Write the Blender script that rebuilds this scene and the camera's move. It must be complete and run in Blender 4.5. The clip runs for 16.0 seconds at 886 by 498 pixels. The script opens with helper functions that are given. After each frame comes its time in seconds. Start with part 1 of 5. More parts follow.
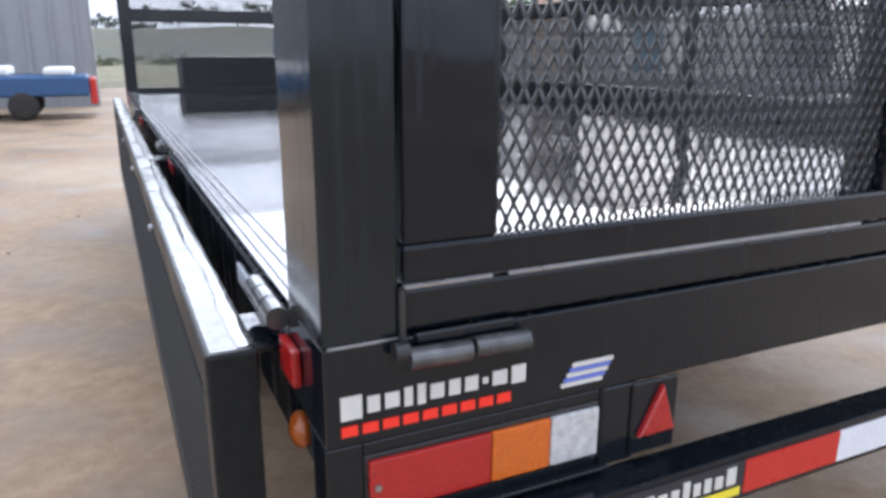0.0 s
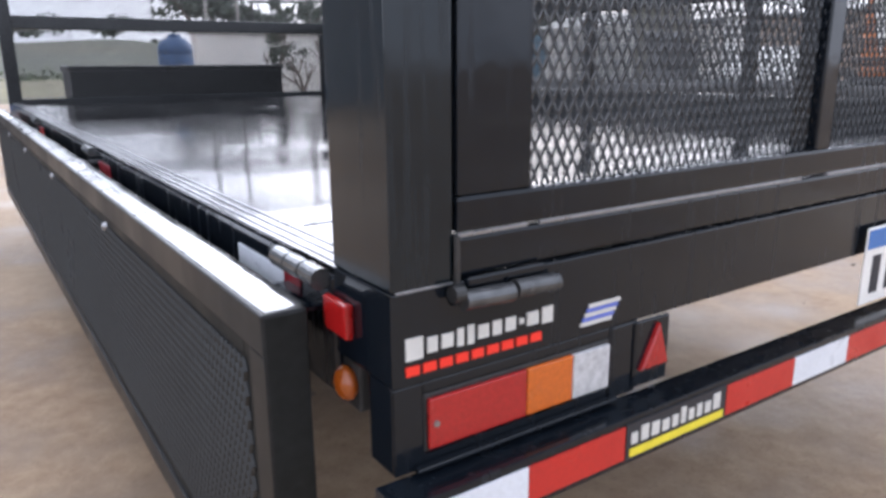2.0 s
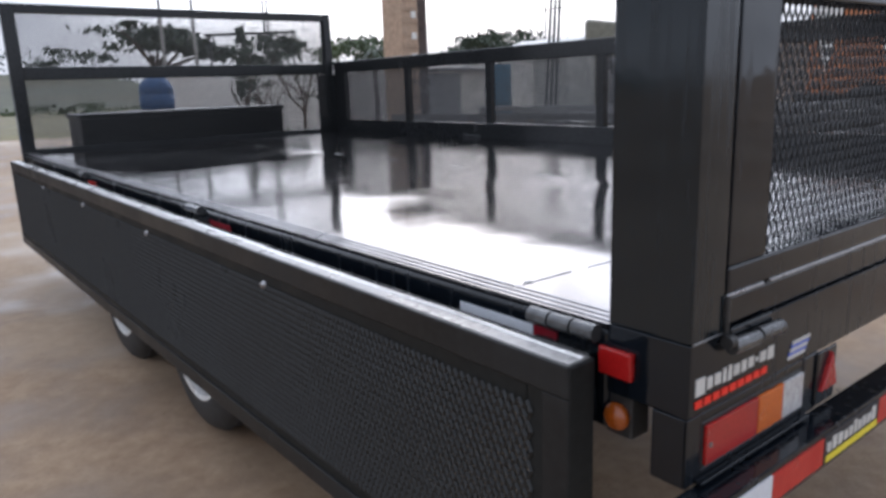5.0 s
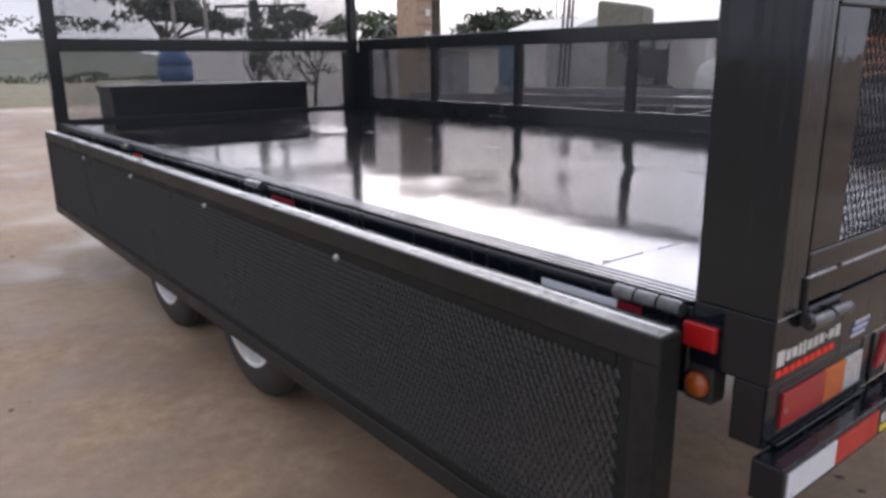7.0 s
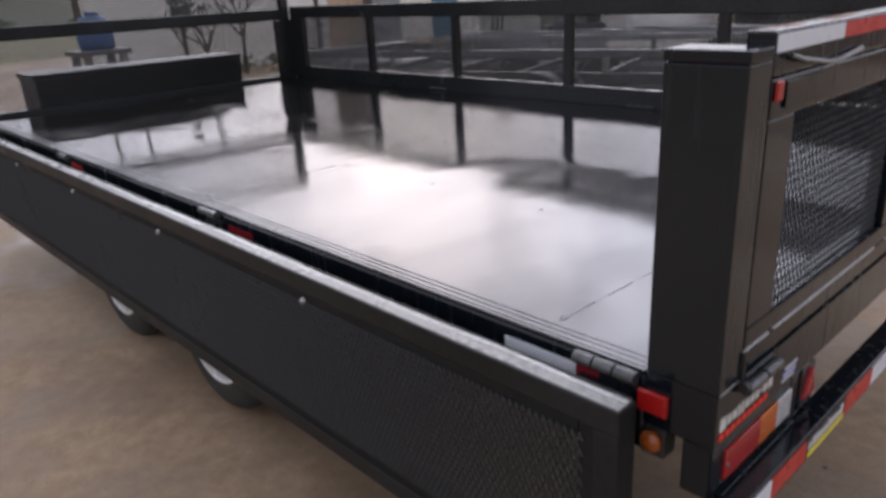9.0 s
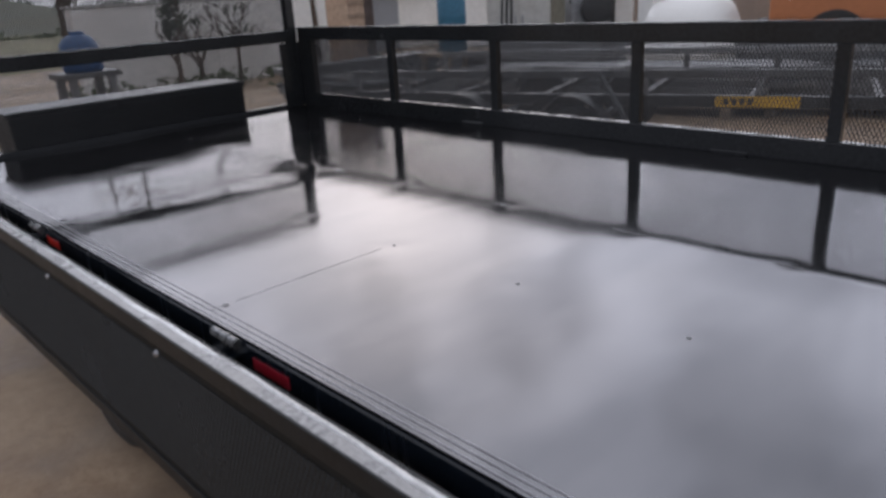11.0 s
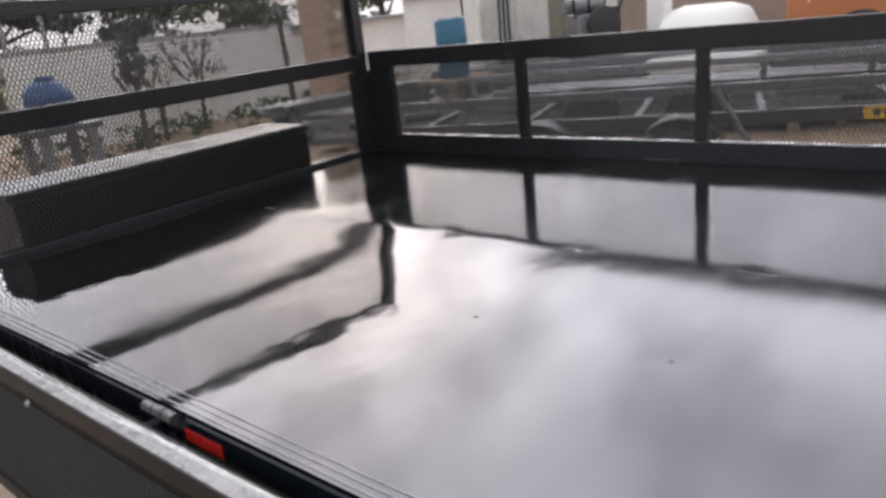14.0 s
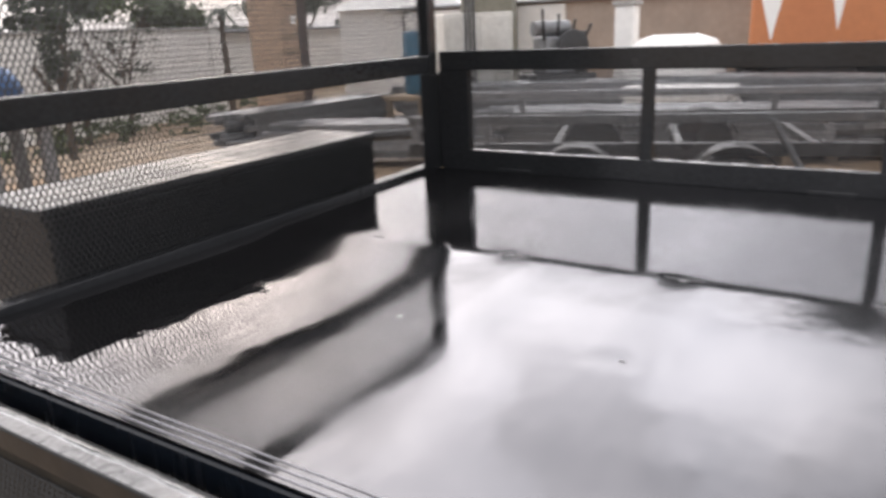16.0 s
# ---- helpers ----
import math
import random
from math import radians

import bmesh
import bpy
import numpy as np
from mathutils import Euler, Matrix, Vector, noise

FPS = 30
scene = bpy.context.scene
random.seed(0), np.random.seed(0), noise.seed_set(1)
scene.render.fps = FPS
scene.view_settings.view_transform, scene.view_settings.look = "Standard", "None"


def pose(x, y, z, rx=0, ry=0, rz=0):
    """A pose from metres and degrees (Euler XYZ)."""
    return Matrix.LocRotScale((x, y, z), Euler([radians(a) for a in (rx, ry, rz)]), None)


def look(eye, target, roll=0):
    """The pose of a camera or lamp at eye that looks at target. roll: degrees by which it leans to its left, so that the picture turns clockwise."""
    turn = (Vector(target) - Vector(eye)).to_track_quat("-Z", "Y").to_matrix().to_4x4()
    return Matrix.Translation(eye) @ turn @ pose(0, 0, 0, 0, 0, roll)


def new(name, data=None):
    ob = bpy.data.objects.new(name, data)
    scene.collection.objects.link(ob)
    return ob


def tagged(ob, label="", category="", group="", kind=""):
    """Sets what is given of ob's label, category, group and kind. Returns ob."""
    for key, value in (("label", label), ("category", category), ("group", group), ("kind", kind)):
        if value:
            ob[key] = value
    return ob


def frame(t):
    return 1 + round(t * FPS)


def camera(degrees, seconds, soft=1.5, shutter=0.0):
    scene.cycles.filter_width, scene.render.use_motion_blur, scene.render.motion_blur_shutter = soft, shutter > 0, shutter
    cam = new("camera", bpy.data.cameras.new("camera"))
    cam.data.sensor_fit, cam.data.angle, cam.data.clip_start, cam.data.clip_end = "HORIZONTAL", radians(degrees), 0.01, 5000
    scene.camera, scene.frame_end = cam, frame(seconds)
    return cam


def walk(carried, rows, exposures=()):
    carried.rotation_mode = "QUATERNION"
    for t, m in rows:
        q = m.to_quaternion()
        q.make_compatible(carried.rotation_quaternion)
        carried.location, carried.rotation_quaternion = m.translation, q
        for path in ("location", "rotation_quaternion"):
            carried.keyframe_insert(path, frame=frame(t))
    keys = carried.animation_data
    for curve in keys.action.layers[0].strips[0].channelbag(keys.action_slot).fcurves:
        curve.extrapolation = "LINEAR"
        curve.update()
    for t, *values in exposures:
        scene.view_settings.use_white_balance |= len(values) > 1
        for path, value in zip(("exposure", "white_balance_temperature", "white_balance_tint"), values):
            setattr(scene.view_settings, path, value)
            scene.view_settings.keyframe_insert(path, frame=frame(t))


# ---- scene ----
cam = camera(63.4, 16.0, soft=3.2, shutter=0.5)
PATH = [
    (0, (-0.103, -0.564, 1.004), (0.714, 1.183, 0.474), 0.2),
    (0.5, (-0.162, -0.557, 0.969), (0.768, 1.145, 0.483), 0.9),
    (1, (-0.192, -0.551, 0.946), (0.802, 1.102, 0.415), -1.7),
    (1.5, (-0.225, -0.555, 0.946), (0.787, 1.1, 0.459), -0.3),
    (2, (-0.274, -0.559, 0.965), (0.813, 1.043, 0.465), -0.4),
    (2.5, (-0.346, -0.578, 0.99), (0.756, 1.029, 0.54), -0.7),
    (3, (-0.434, -0.576, 1.01), (0.725, 0.991, 0.56), -0.9),
    (3.5, (-0.518, -0.591, 1.052), (0.617, 0.997, 0.619), 0.6),
    (4, (-0.588, -0.544, 1.065), (0.59, 1.014, 0.636), -1.7),
    (6.5, (-0.824, -0.435, 1.094), (0.405, 1.066, 0.607), -1.1),
    (7, (-0.873, -0.438, 1.101), (0.326, 1.081, 0.595), -0.6),
    (7.5, (-0.902, -0.431, 1.102), (0.309, 1.079, 0.6), -0.0),
    (8, (-0.902, -0.431, 1.147), (0.341, 1.037, 0.6), -0.8),
    (8.5, (-0.935, -0.431, 1.265), (0.292, 0.999, 0.594), -2.0),
    (9, (-0.895, -0.415, 1.366), (0.381, 0.963, 0.678), -3.0),
    (9.5, (-0.862, -0.283, 1.435), (0.396, 1.128, 0.78), -2.0),
    (10, (-0.773, -0.131, 1.464), (0.454, 1.295, 0.785), -3.8),
    (12.5, (-0.532, 0.901, 1.449), (0.862, 2.188, 0.815), -2.6),
    (13, (-0.565, 1.174, 1.444), (0.828, 2.483, 0.859), -4.6),
    (13.5, (-0.582, 1.471, 1.45), (0.908, 2.629, 0.788), -4.6),
    (14, (-0.529, 1.751, 1.43), (0.899, 3.006, 0.806), -6.5),
    (14.5, (-0.506, 1.994, 1.423), (0.918, 3.25, 0.796), -4.6),
    (15, (-0.644, 2.386, 1.392), (0.923, 3.473, 0.79), -7.4),
    (15.5, (-0.632, 2.56, 1.43), (0.999, 3.529, 0.797), -5.3),
    (16, (-0.578, 2.79, 1.38), (1.033, 3.817, 0.789), -2.5),
]
walk(cam, [(t, look(eye, target, roll)) for t, eye, target, roll in PATH],
     exposures=[(0, 1.10, 5650, 12), (0.5, 1.05, 5550, 12), (1.5, 1.22, 5750, 15), (2.5, 0.98, 5750, 14), (3.5, 0.62, 5700, 13), (4, 0.36, 5700, 12), (6.5, 0.32, 5950, 17), (8.5, 0.32, 6150, 20), (9, 0.04, 6100, 18), (9.5, -0.10, 6050, 14), (10, -0.36, 5950, 15),
                (12.5, 0.24, 6150, 16), (13, 0.32, 6200, 15), (14.5, 0.62, 6500, 16), (15, 0.74, 6550, 15), (15.5, 0.88, 6550, 15), (16, 0.94, 6600, 15)])

# ---------------------------------------------------------------- light
SUN_BEARING, SUN_HEIGHT = 39.5, 19.3      # degrees right of the trailer's axis, and above the horizon

world = bpy.data.worlds.new("overcast_sky")
scene.world = world
world.use_nodes = True
wn, wl = world.node_tree.nodes, world.node_tree.links
wn.clear()
w_out = wn.new("ShaderNodeOutputWorld")
w_bg = wn.new("ShaderNodeBackground")
w_sky = wn.new("ShaderNodeTexSky")
w_sky.sky_type, w_sky.sun_disc = "NISHITA", False
w_sky.sun_elevation, w_sky.sun_rotation = radians(SUN_HEIGHT), radians(SUN_BEARING)
w_sky.air_density, w_sky.dust_density = 1.0, 4.0
w_co = wn.new("ShaderNodeTexCoord")
w_map = wn.new("ShaderNodeMapping")
w_map.inputs["Scale"].default_value = (1.0, 1.0, 2.6)
w_cloud = wn.new("ShaderNodeTexNoise")
w_cloud.inputs["Scale"].default_value = 2.2
w_cloud.inputs["Detail"].default_value = 5.0
w_cloud.inputs["Roughness"].default_value = 0.55
w_ramp = wn.new("ShaderNodeValToRGB")
w_ramp.color_ramp.elements[0].position, w_ramp.color_ramp.elements[0].color = 0.36, (4.0, 4.15, 4.42, 1)
w_ramp.color_ramp.elements[1].position, w_ramp.color_ramp.elements[1].color = 0.66, (7.4, 7.5, 7.7, 1)
w_mix = wn.new("ShaderNodeMix")
w_mix.data_type = "RGBA"
w_mix.inputs[0].default_value = 0.95
wl.new(w_co.outputs["Generated"], w_map.inputs["Vector"])
wl.new(w_map.outputs["Vector"], w_cloud.inputs["Vector"])
wl.new(w_cloud.outputs["Fac"], w_ramp.inputs["Fac"])
wl.new(w_sky.outputs["Color"], w_mix.inputs[6])
wl.new(w_ramp.outputs["Color"], w_mix.inputs[7])
# the cloud is brighter towards the hidden sun
_b, _h = radians(SUN_BEARING), radians(SUN_HEIGHT)
SUN_WAY = Vector((math.sin(_b) * math.cos(_h), math.cos(_b) * math.cos(_h), math.sin(_h)))
w_dot = wn.new("ShaderNodeVectorMath")
w_dot.operation = "DOT_PRODUCT"
w_flat = wn.new("ShaderNodeMapping")
w_flat.inputs["Scale"].default_value = (1.0, 1.0, 3.0)
w_norm = wn.new("ShaderNodeVectorMath")
w_norm.operation = "NORMALIZE"
w_dot.inputs[1].default_value = Vector((SUN_WAY.x, SUN_WAY.y, SUN_WAY.z * 3.0)).normalized()
wl.new(w_co.outputs["Generated"], w_flat.inputs["Vector"])
wl.new(w_flat.outputs["Vector"], w_norm.inputs[0])
wl.new(w_norm.outputs["Vector"], w_dot.inputs[0])
w_glow = wn.new("ShaderNodeMapRange")
w_glow.interpolation_type = "SMOOTHERSTEP"
w_glow.inputs["From Min"].default_value, w_glow.inputs["From Max"].default_value = 0.74, 0.99
w_glow.inputs["To Min"].default_value, w_glow.inputs["To Max"].default_value = 0.0, 1.0
wl.new(w_dot.outputs["Value"], w_glow.inputs["Value"])
w_gain = wn.new("ShaderNodeMath")
w_gain.operation = "MULTIPLY_ADD"
w_gain.inputs[1].default_value, w_gain.inputs[2].default_value = 1.9, 1.0
w_edge = wn.new("ShaderNodeTexNoise")
w_edge.inputs["Scale"].default_value, w_edge.inputs["Detail"].default_value, w_edge.inputs["Roughness"].default_value = 5.0, 4.0, 0.5
wl.new(w_co.outputs["Generated"], w_edge.inputs["Vector"])
w_er = wn.new("ShaderNodeMapRange")
w_er.interpolation_type = "SMOOTHSTEP"
w_er.inputs["From Min"].default_value, w_er.inputs["From Max"].default_value = 0.47, 0.60
w_er.inputs["To Min"].default_value, w_er.inputs["To Max"].default_value = 0.9, 1.4
wl.new(w_edge.outputs["Fac"], w_er.inputs["Value"])
w_both = wn.new("ShaderNodeMath")
w_both.operation = "MULTIPLY"
wl.new(w_glow.outputs["Result"], w_both.inputs[0])
wl.new(w_er.outputs["Result"], w_both.inputs[1])
wl.new(w_both.outputs["Value"], w_gain.inputs[0])
w_mul = wn.new("ShaderNodeVectorMath")
w_mul.operation = "SCALE"
wl.new(w_mix.outputs[2], w_mul.inputs[0])
wl.new(w_gain.outputs["Value"], w_mul.inputs["Scale"])
# an overcast sky is brighter overhead than at the horizon
w_sep = wn.new("ShaderNodeSeparateXYZ")
wl.new(w_co.outputs["Generated"], w_sep.inputs[0])
w_up = wn.new("ShaderNodeMapRange")
w_up.inputs["From Min"].default_value, w_up.inputs["From Max"].default_value = 0.0, 1.0
w_up.inputs["To Min"].default_value, w_up.inputs["To Max"].default_value = 1.0, 1.05
wl.new(w_sep.outputs["Z"], w_up.inputs["Value"])
w_over = wn.new("ShaderNodeVectorMath")
w_over.operation = "SCALE"
wl.new(w_mul.outputs["Vector"], w_over.inputs[0])
wl.new(w_up.outputs["Result"], w_over.inputs["Scale"])
wl.new(w_over.outputs["Vector"], w_bg.inputs["Color"])
w_bg.inputs["Strength"].default_value = 0.13
wl.new(w_bg.outputs["Background"], w_out.inputs["Surface"])

sun_data = bpy.data.lights.new("sun", "SUN")
sun_data.energy, sun_data.angle, sun_data.color = 0.5, radians(178), (1.0, 0.97, 0.93)
sun = new("sun", sun_data)
sun.matrix_world = look(SUN_WAY * 60, (0, 0, 0))


# ---------------------------------------------------------------- materials
def material(name, color, rough=0.5, metal=0.0, grain=40.0, spread=0.18, stain=3.0, stain_amount=0.25,
             bump=0.15, bump_dist=0.002, rough_spread=0.12, coat=0.0, tint=None, object_random=0.0, spec=0.5, wave=0.0, streak=0.0):
    """A surface with grain and larger stains, at real size."""
    m = bpy.data.materials.new(name)
    m.use_nodes = True
    n, l = m.node_tree.nodes, m.node_tree.links
    b = n["Principled BSDF"]
    co = n.new("ShaderNodeTexCoord")
    fine = n.new("ShaderNodeTexNoise")
    fine.inputs["Scale"].default_value, fine.inputs["Detail"].default_value = grain, 6
    large = n.new("ShaderNodeTexNoise")
    large.inputs["Scale"].default_value, large.inputs["Detail"].default_value = stain, 5
    l.new(co.outputs["Object"], fine.inputs["Vector"])
    l.new(co.outputs["Object"], large.inputs["Vector"])
    c = Vector(color[:3])
    t = Vector(tint) if tint else c * 0.55
    r1 = n.new("ShaderNodeValToRGB")
    r1.color_ramp.elements[0].position, r1.color_ramp.elements[0].color = 0.3, (*(c * (1 - spread)), 1)
    r1.color_ramp.elements[1].position, r1.color_ramp.elements[1].color = 0.7, (*(c * (1 + spread)), 1)
    l.new(fine.outputs["Fac"], r1.inputs["Fac"])
    r2 = n.new("ShaderNodeValToRGB")
    r2.color_ramp.elements[0].position, r2.color_ramp.elements[0].color = 0.45, (0, 0, 0, 1)
    r2.color_ramp.elements[1].position, r2.color_ramp.elements[1].color = 0.72, (1, 1, 1, 1)
    l.new(large.outputs["Fac"], r2.inputs["Fac"])
    k = n.new("ShaderNodeMath")
    k.operation = "MULTIPLY"
    k.inputs[1].default_value = stain_amount
    l.new(r2.outputs["Color"], k.inputs[0])
    mix = n.new("ShaderNodeMix")
    mix.data_type = "RGBA"
    l.new(k.outputs[0], mix.inputs[0])
    l.new(r1.outputs["Color"], mix.inputs[6])
    mix.inputs[7].default_value = (*t, 1)
    last = mix.outputs[2]
    if object_random:
        info = n.new("ShaderNodeObjectInfo")
        mr = n.new("ShaderNodeMapRange")
        mr.inputs["To Min"].default_value, mr.inputs["To Max"].default_value = 1 - object_random, 1 + object_random
        l.new(info.outputs["Random"], mr.inputs["Value"])
        hsv = n.new("ShaderNodeHueSaturation")
        l.new(mr.outputs["Result"], hsv.inputs["Value"])
        l.new(last, hsv.inputs["Color"])
        last = hsv.outputs["Color"]
    l.new(last, b.inputs["Base Color"])
    mr2 = n.new("ShaderNodeMapRange")
    mr2.inputs["From Min"].default_value, mr2.inputs["From Max"].default_value = 0.3, 0.7
    mr2.inputs["To Min"].default_value, mr2.inputs["To Max"].default_value = max(0.02, rough - rough_spread), min(1, rough + rough_spread)
    l.new(large.outputs["Fac"], mr2.inputs["Value"])
    rough_out = mr2.outputs["Result"]
    if streak:
        mp = n.new("ShaderNodeMapping")
        mp.inputs["Scale"].default_value = (1.0, 1.0, 0.06)
        l.new(co.outputs["Object"], mp.inputs["Vector"])
        runs = n.new("ShaderNodeTexNoise")
        runs.inputs["Scale"].default_value, runs.inputs["Detail"].default_value = 55.0, 4
        l.new(mp.outputs["Vector"], runs.inputs["Vector"])
        rr = n.new("ShaderNodeMapRange")
        rr.inputs["From Min"].default_value, rr.inputs["From Max"].default_value = 0.5, 0.68
        rr.inputs["To Min"].default_value, rr.inputs["To Max"].default_value = 0.0, streak
        l.new(runs.outputs["Fac"], rr.inputs["Value"])
        plus = n.new("ShaderNodeMath")
        plus.operation = "ADD"
        l.new(rough_out, plus.inputs[0])
        l.new(rr.outputs["Result"], plus.inputs[1])
        rough_out = plus.outputs[0]
    l.new(rough_out, b.inputs["Roughness"])
    b.inputs["Metallic"].default_value = metal
    b.inputs["Coat Weight"].default_value = coat
    b.inputs["Coat Roughness"].default_value = 0.08
    b.inputs["Specular IOR Level"].default_value = spec
    if bump:
        bp = n.new("ShaderNodeBump")
        bp.inputs["Strength"].default_value, bp.inputs["Distance"].default_value = bump, bump_dist
        l.new(fine.outputs["Fac"], bp.inputs["Height"])
        if wave:
            broad = n.new("ShaderNodeTexNoise")
            broad.inputs["Scale"].default_value, broad.inputs["Detail"].default_value = 7.0, 3
            l.new(co.outputs["Object"], broad.inputs["Vector"])
            bw = n.new("ShaderNodeBump")
            bw.inputs["Strength"].default_value, bw.inputs["Distance"].default_value = wave, 0.02
            l.new(broad.outputs["Fac"], bw.inputs["Height"])
            l.new(bw.outputs["Normal"], bp.inputs["Normal"])
        l.new(bp.outputs["Normal"], b.inputs["Normal"])
    return m


BLACK = material("black_paint", (0.0045, 0.0066, 0.0100), 0.085, grain=60, spread=0.25, stain=4, stain_amount=0.3,
                 tint=(0.009, 0.011, 0.014), bump=0.025, bump_dist=0.001, rough_spread=0.05, spec=0.36, wave=0.06, streak=0.28)
BLACK_POST = material("streaked_black_paint", (0.005, 0.0088, 0.012), 0.12, grain=60, spread=0.25, stain=4, stain_amount=0.3,
                      tint=(0.006, 0.009, 0.012), bump=0.025, bump_dist=0.001, rough_spread=0.05, spec=0.32, wave=0.06, streak=0.3, coat=0.18)
# BLACK again, lightened so that the colour carries the lens's veiling haze
BLACK_HAZED = material("hazed_black_paint", (0.016, 0.017, 0.018), 0.2, grain=60, spread=0.25, stain=4, stain_amount=0.4,
                       tint=(0.022, 0.023, 0.024), bump=0.025, bump_dist=0.001, rough_spread=0.08, spec=0.36, wave=0.05)
# the same black paint, duller, with the folded side's muted ground reflection built in
BLACK_MUTED = material("muted_black_paint", (0.013, 0.0135, 0.014), 0.42, grain=60, spread=0.35, stain=5, stain_amount=0.6,
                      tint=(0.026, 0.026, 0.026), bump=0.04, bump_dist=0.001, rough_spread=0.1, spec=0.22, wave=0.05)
BLACK_MATT = material("matt_black_paint", (0.011, 0.012, 0.0115), 0.6, grain=60, spread=0.35, stain=6, stain_amount=0.5,
                      tint=(0.02, 0.02, 0.019), bump=0.04, bump_dist=0.001, spec=0.2)
TOOLBOX_PAINT = material("toolbox_paint", (0.028, 0.0295, 0.031), 0.38, grain=60, spread=0.25, stain=4, stain_amount=0.4, tint=(0.034, 0.034, 0.034), bump=0.03, bump_dist=0.001, spec=0.3)
MESH_MATT = material("matt_expanded_metal", (0.019, 0.02, 0.02), 0.34, grain=60, spread=0.3, bump=0, tint=(0.028, 0.028, 0.027), spec=0.38)
# dust, made paler to paint in the sky's reflection on the rail top
BLACK_DUST_SHEEN = material("dust_sheen_black_paint", (0.2, 0.197, 0.192), 0.3, grain=70, spread=0.4, stain=7, stain_amount=0.8,
                       tint=(0.36, 0.345, 0.33), bump=0.06, bump_dist=0.001, rough_spread=0.14)
WET_BLACK = material("wet_black_paint", (0.02, 0.02, 0.022), 0.12, grain=90, spread=0.3, stain=9, stain_amount=0.4, tint=(0.05, 0.05, 0.05), bump=0.03, bump_dist=0.001, rough_spread=0.08, spec=0.5)
BLACK_DULL = material("dull_black_steel", (0.022, 0.022, 0.022), 0.5, grain=80, spread=0.35, tint=(0.06, 0.052, 0.043), stain=6)
MESH_STEEL = material("black_expanded_metal", (0.034, 0.035, 0.037), 0.33, metal=0.0, grain=60, spread=0.3, bump=0, tint=(0.06, 0.06, 0.058))
GREY_STEEL = material("bare_grey_steel", (0.34, 0.34, 0.35), 0.35, metal=0.8, grain=70, spread=0.15, stain=12, tint=(0.16, 0.14, 0.12))
# pale metal that paints sky sheen and glints onto wet black rails
SHEEN_STEEL = material("sheen_steel", (0.3, 0.3, 0.295), 0.17, metal=0.75, grain=60, spread=0.15, stain=9, tint=(0.2, 0.19, 0.18), stain_amount=0.5)
WORN_STEEL = material("worn_black_steel", (0.11, 0.112, 0.115), 0.2, metal=0.6, grain=50, spread=0.3, stain=20, tint=(0.05, 0.05, 0.05), stain_amount=0.6)
# darker than TAPE_RED, for two of the strips along the deck's edge
TAPE_DARK = material("dark_red_tape", (0.24, 0.008, 0.018), 0.4, grain=150, spread=0.15, stain=18, stain_amount=0.4)
STEEL_DARK = material("dark_weld_steel", (0.12, 0.12, 0.12), 0.35, metal=0.6, grain=70, spread=0.2, stain=12, tint=(0.07, 0.06, 0.05))
MESH_DARK = material("dark_expanded_metal", (0.024, 0.0245, 0.025), 0.4, grain=60, spread=0.3, bump=0, tint=(0.024, 0.024, 0.023))
RUBBER = material("tyre_rubber", (0.022, 0.021, 0.02), 0.8, grain=60, tint=(0.1, 0.08, 0.06), stain=9, stain_amount=0.25)
RIM_WHITE = material("white_rim_paint", (0.72, 0.72, 0.70), 0.4, tint=(0.4, 0.34, 0.27), stain=14, stain_amount=0.5)
RED_LENS = material("red_lens", (0.34, 0.010, 0.009), 0.2, grain=220, spread=0.15, stain=20, stain_amount=0.15, bump=0.15, coat=0.2)
AMBER_DARK = material("dark_amber_lens", (0.27, 0.06, 0.006), 0.2, grain=220, spread=0.15, stain=20, stain_amount=0.15, bump=0.1, coat=0.2)
AMBER_LENS = material("amber_lens", (0.52, 0.11, 0.007), 0.2, grain=220, spread=0.15, stain=20, stain_amount=0.15, bump=0.15, coat=0.2)
CLEAR_LENS = material("clear_lens", (0.46, 0.46, 0.47), 0.2, grain=110, spread=0.2, stain=60, stain_amount=0.2, bump=0.3, coat=0.6)
TAPE_RED = material("red_reflective_tape", (0.47, 0.02, 0.013), 0.35, grain=150, spread=0.08, stain=18, stain_amount=0.15, bump=0.05)
TAPE_WHITE = material("white_reflective_tape", (0.66, 0.68, 0.72), 0.35, grain=150, spread=0.06, stain=18, stain_amount=0.15, bump=0.05, tint=(0.45, 0.45, 0.46))
STICKER_WHITE = material("white_sticker", (0.78, 0.76, 0.72), 0.5, grain=120, spread=0.05, stain=30, stain_amount=0.1, bump=0)
PRINT_WHITE = material("off_white_print", (0.58, 0.565, 0.53), 0.5, grain=120, spread=0.06, stain=30, stain_amount=0.2, bump=0)
STICKER_RED = material("red_sticker", (0.8, 0.03, 0.012), 0.5, grain=120, spread=0.05, stain=30, stain_amount=0.1, bump=0)
STICKER_YELLOW = material("yellow_sticker", (0.75, 0.62, 0.03), 0.5, grain=120, spread=0.05, stain=30, stain_amount=0.1, bump=0)
STICKER_BLUE = material("blue_sticker", (0.12, 0.16, 0.5), 0.5, grain=120, spread=0.05, stain=30, stain_amount=0.1, bump=0)
PLATE_BLUE = material("plate_blue", (0.03, 0.14, 0.42), 0.4, grain=120, spread=0.05, bump=0)
INK = material("dark_ink", (0.02, 0.02, 0.025), 0.6, grain=120, bump=0)
BLUE_PLASTIC = material("blue_plastic", (0.028, 0.078, 0.185), 0.5, grain=30, stain=5, tint=(0.05, 0.13, 0.3))
TEAL_PLASTIC = material("teal_plastic", (0.03, 0.125, 0.2), 0.5, grain=30, stain=5, tint=(0.05, 0.15, 0.22))
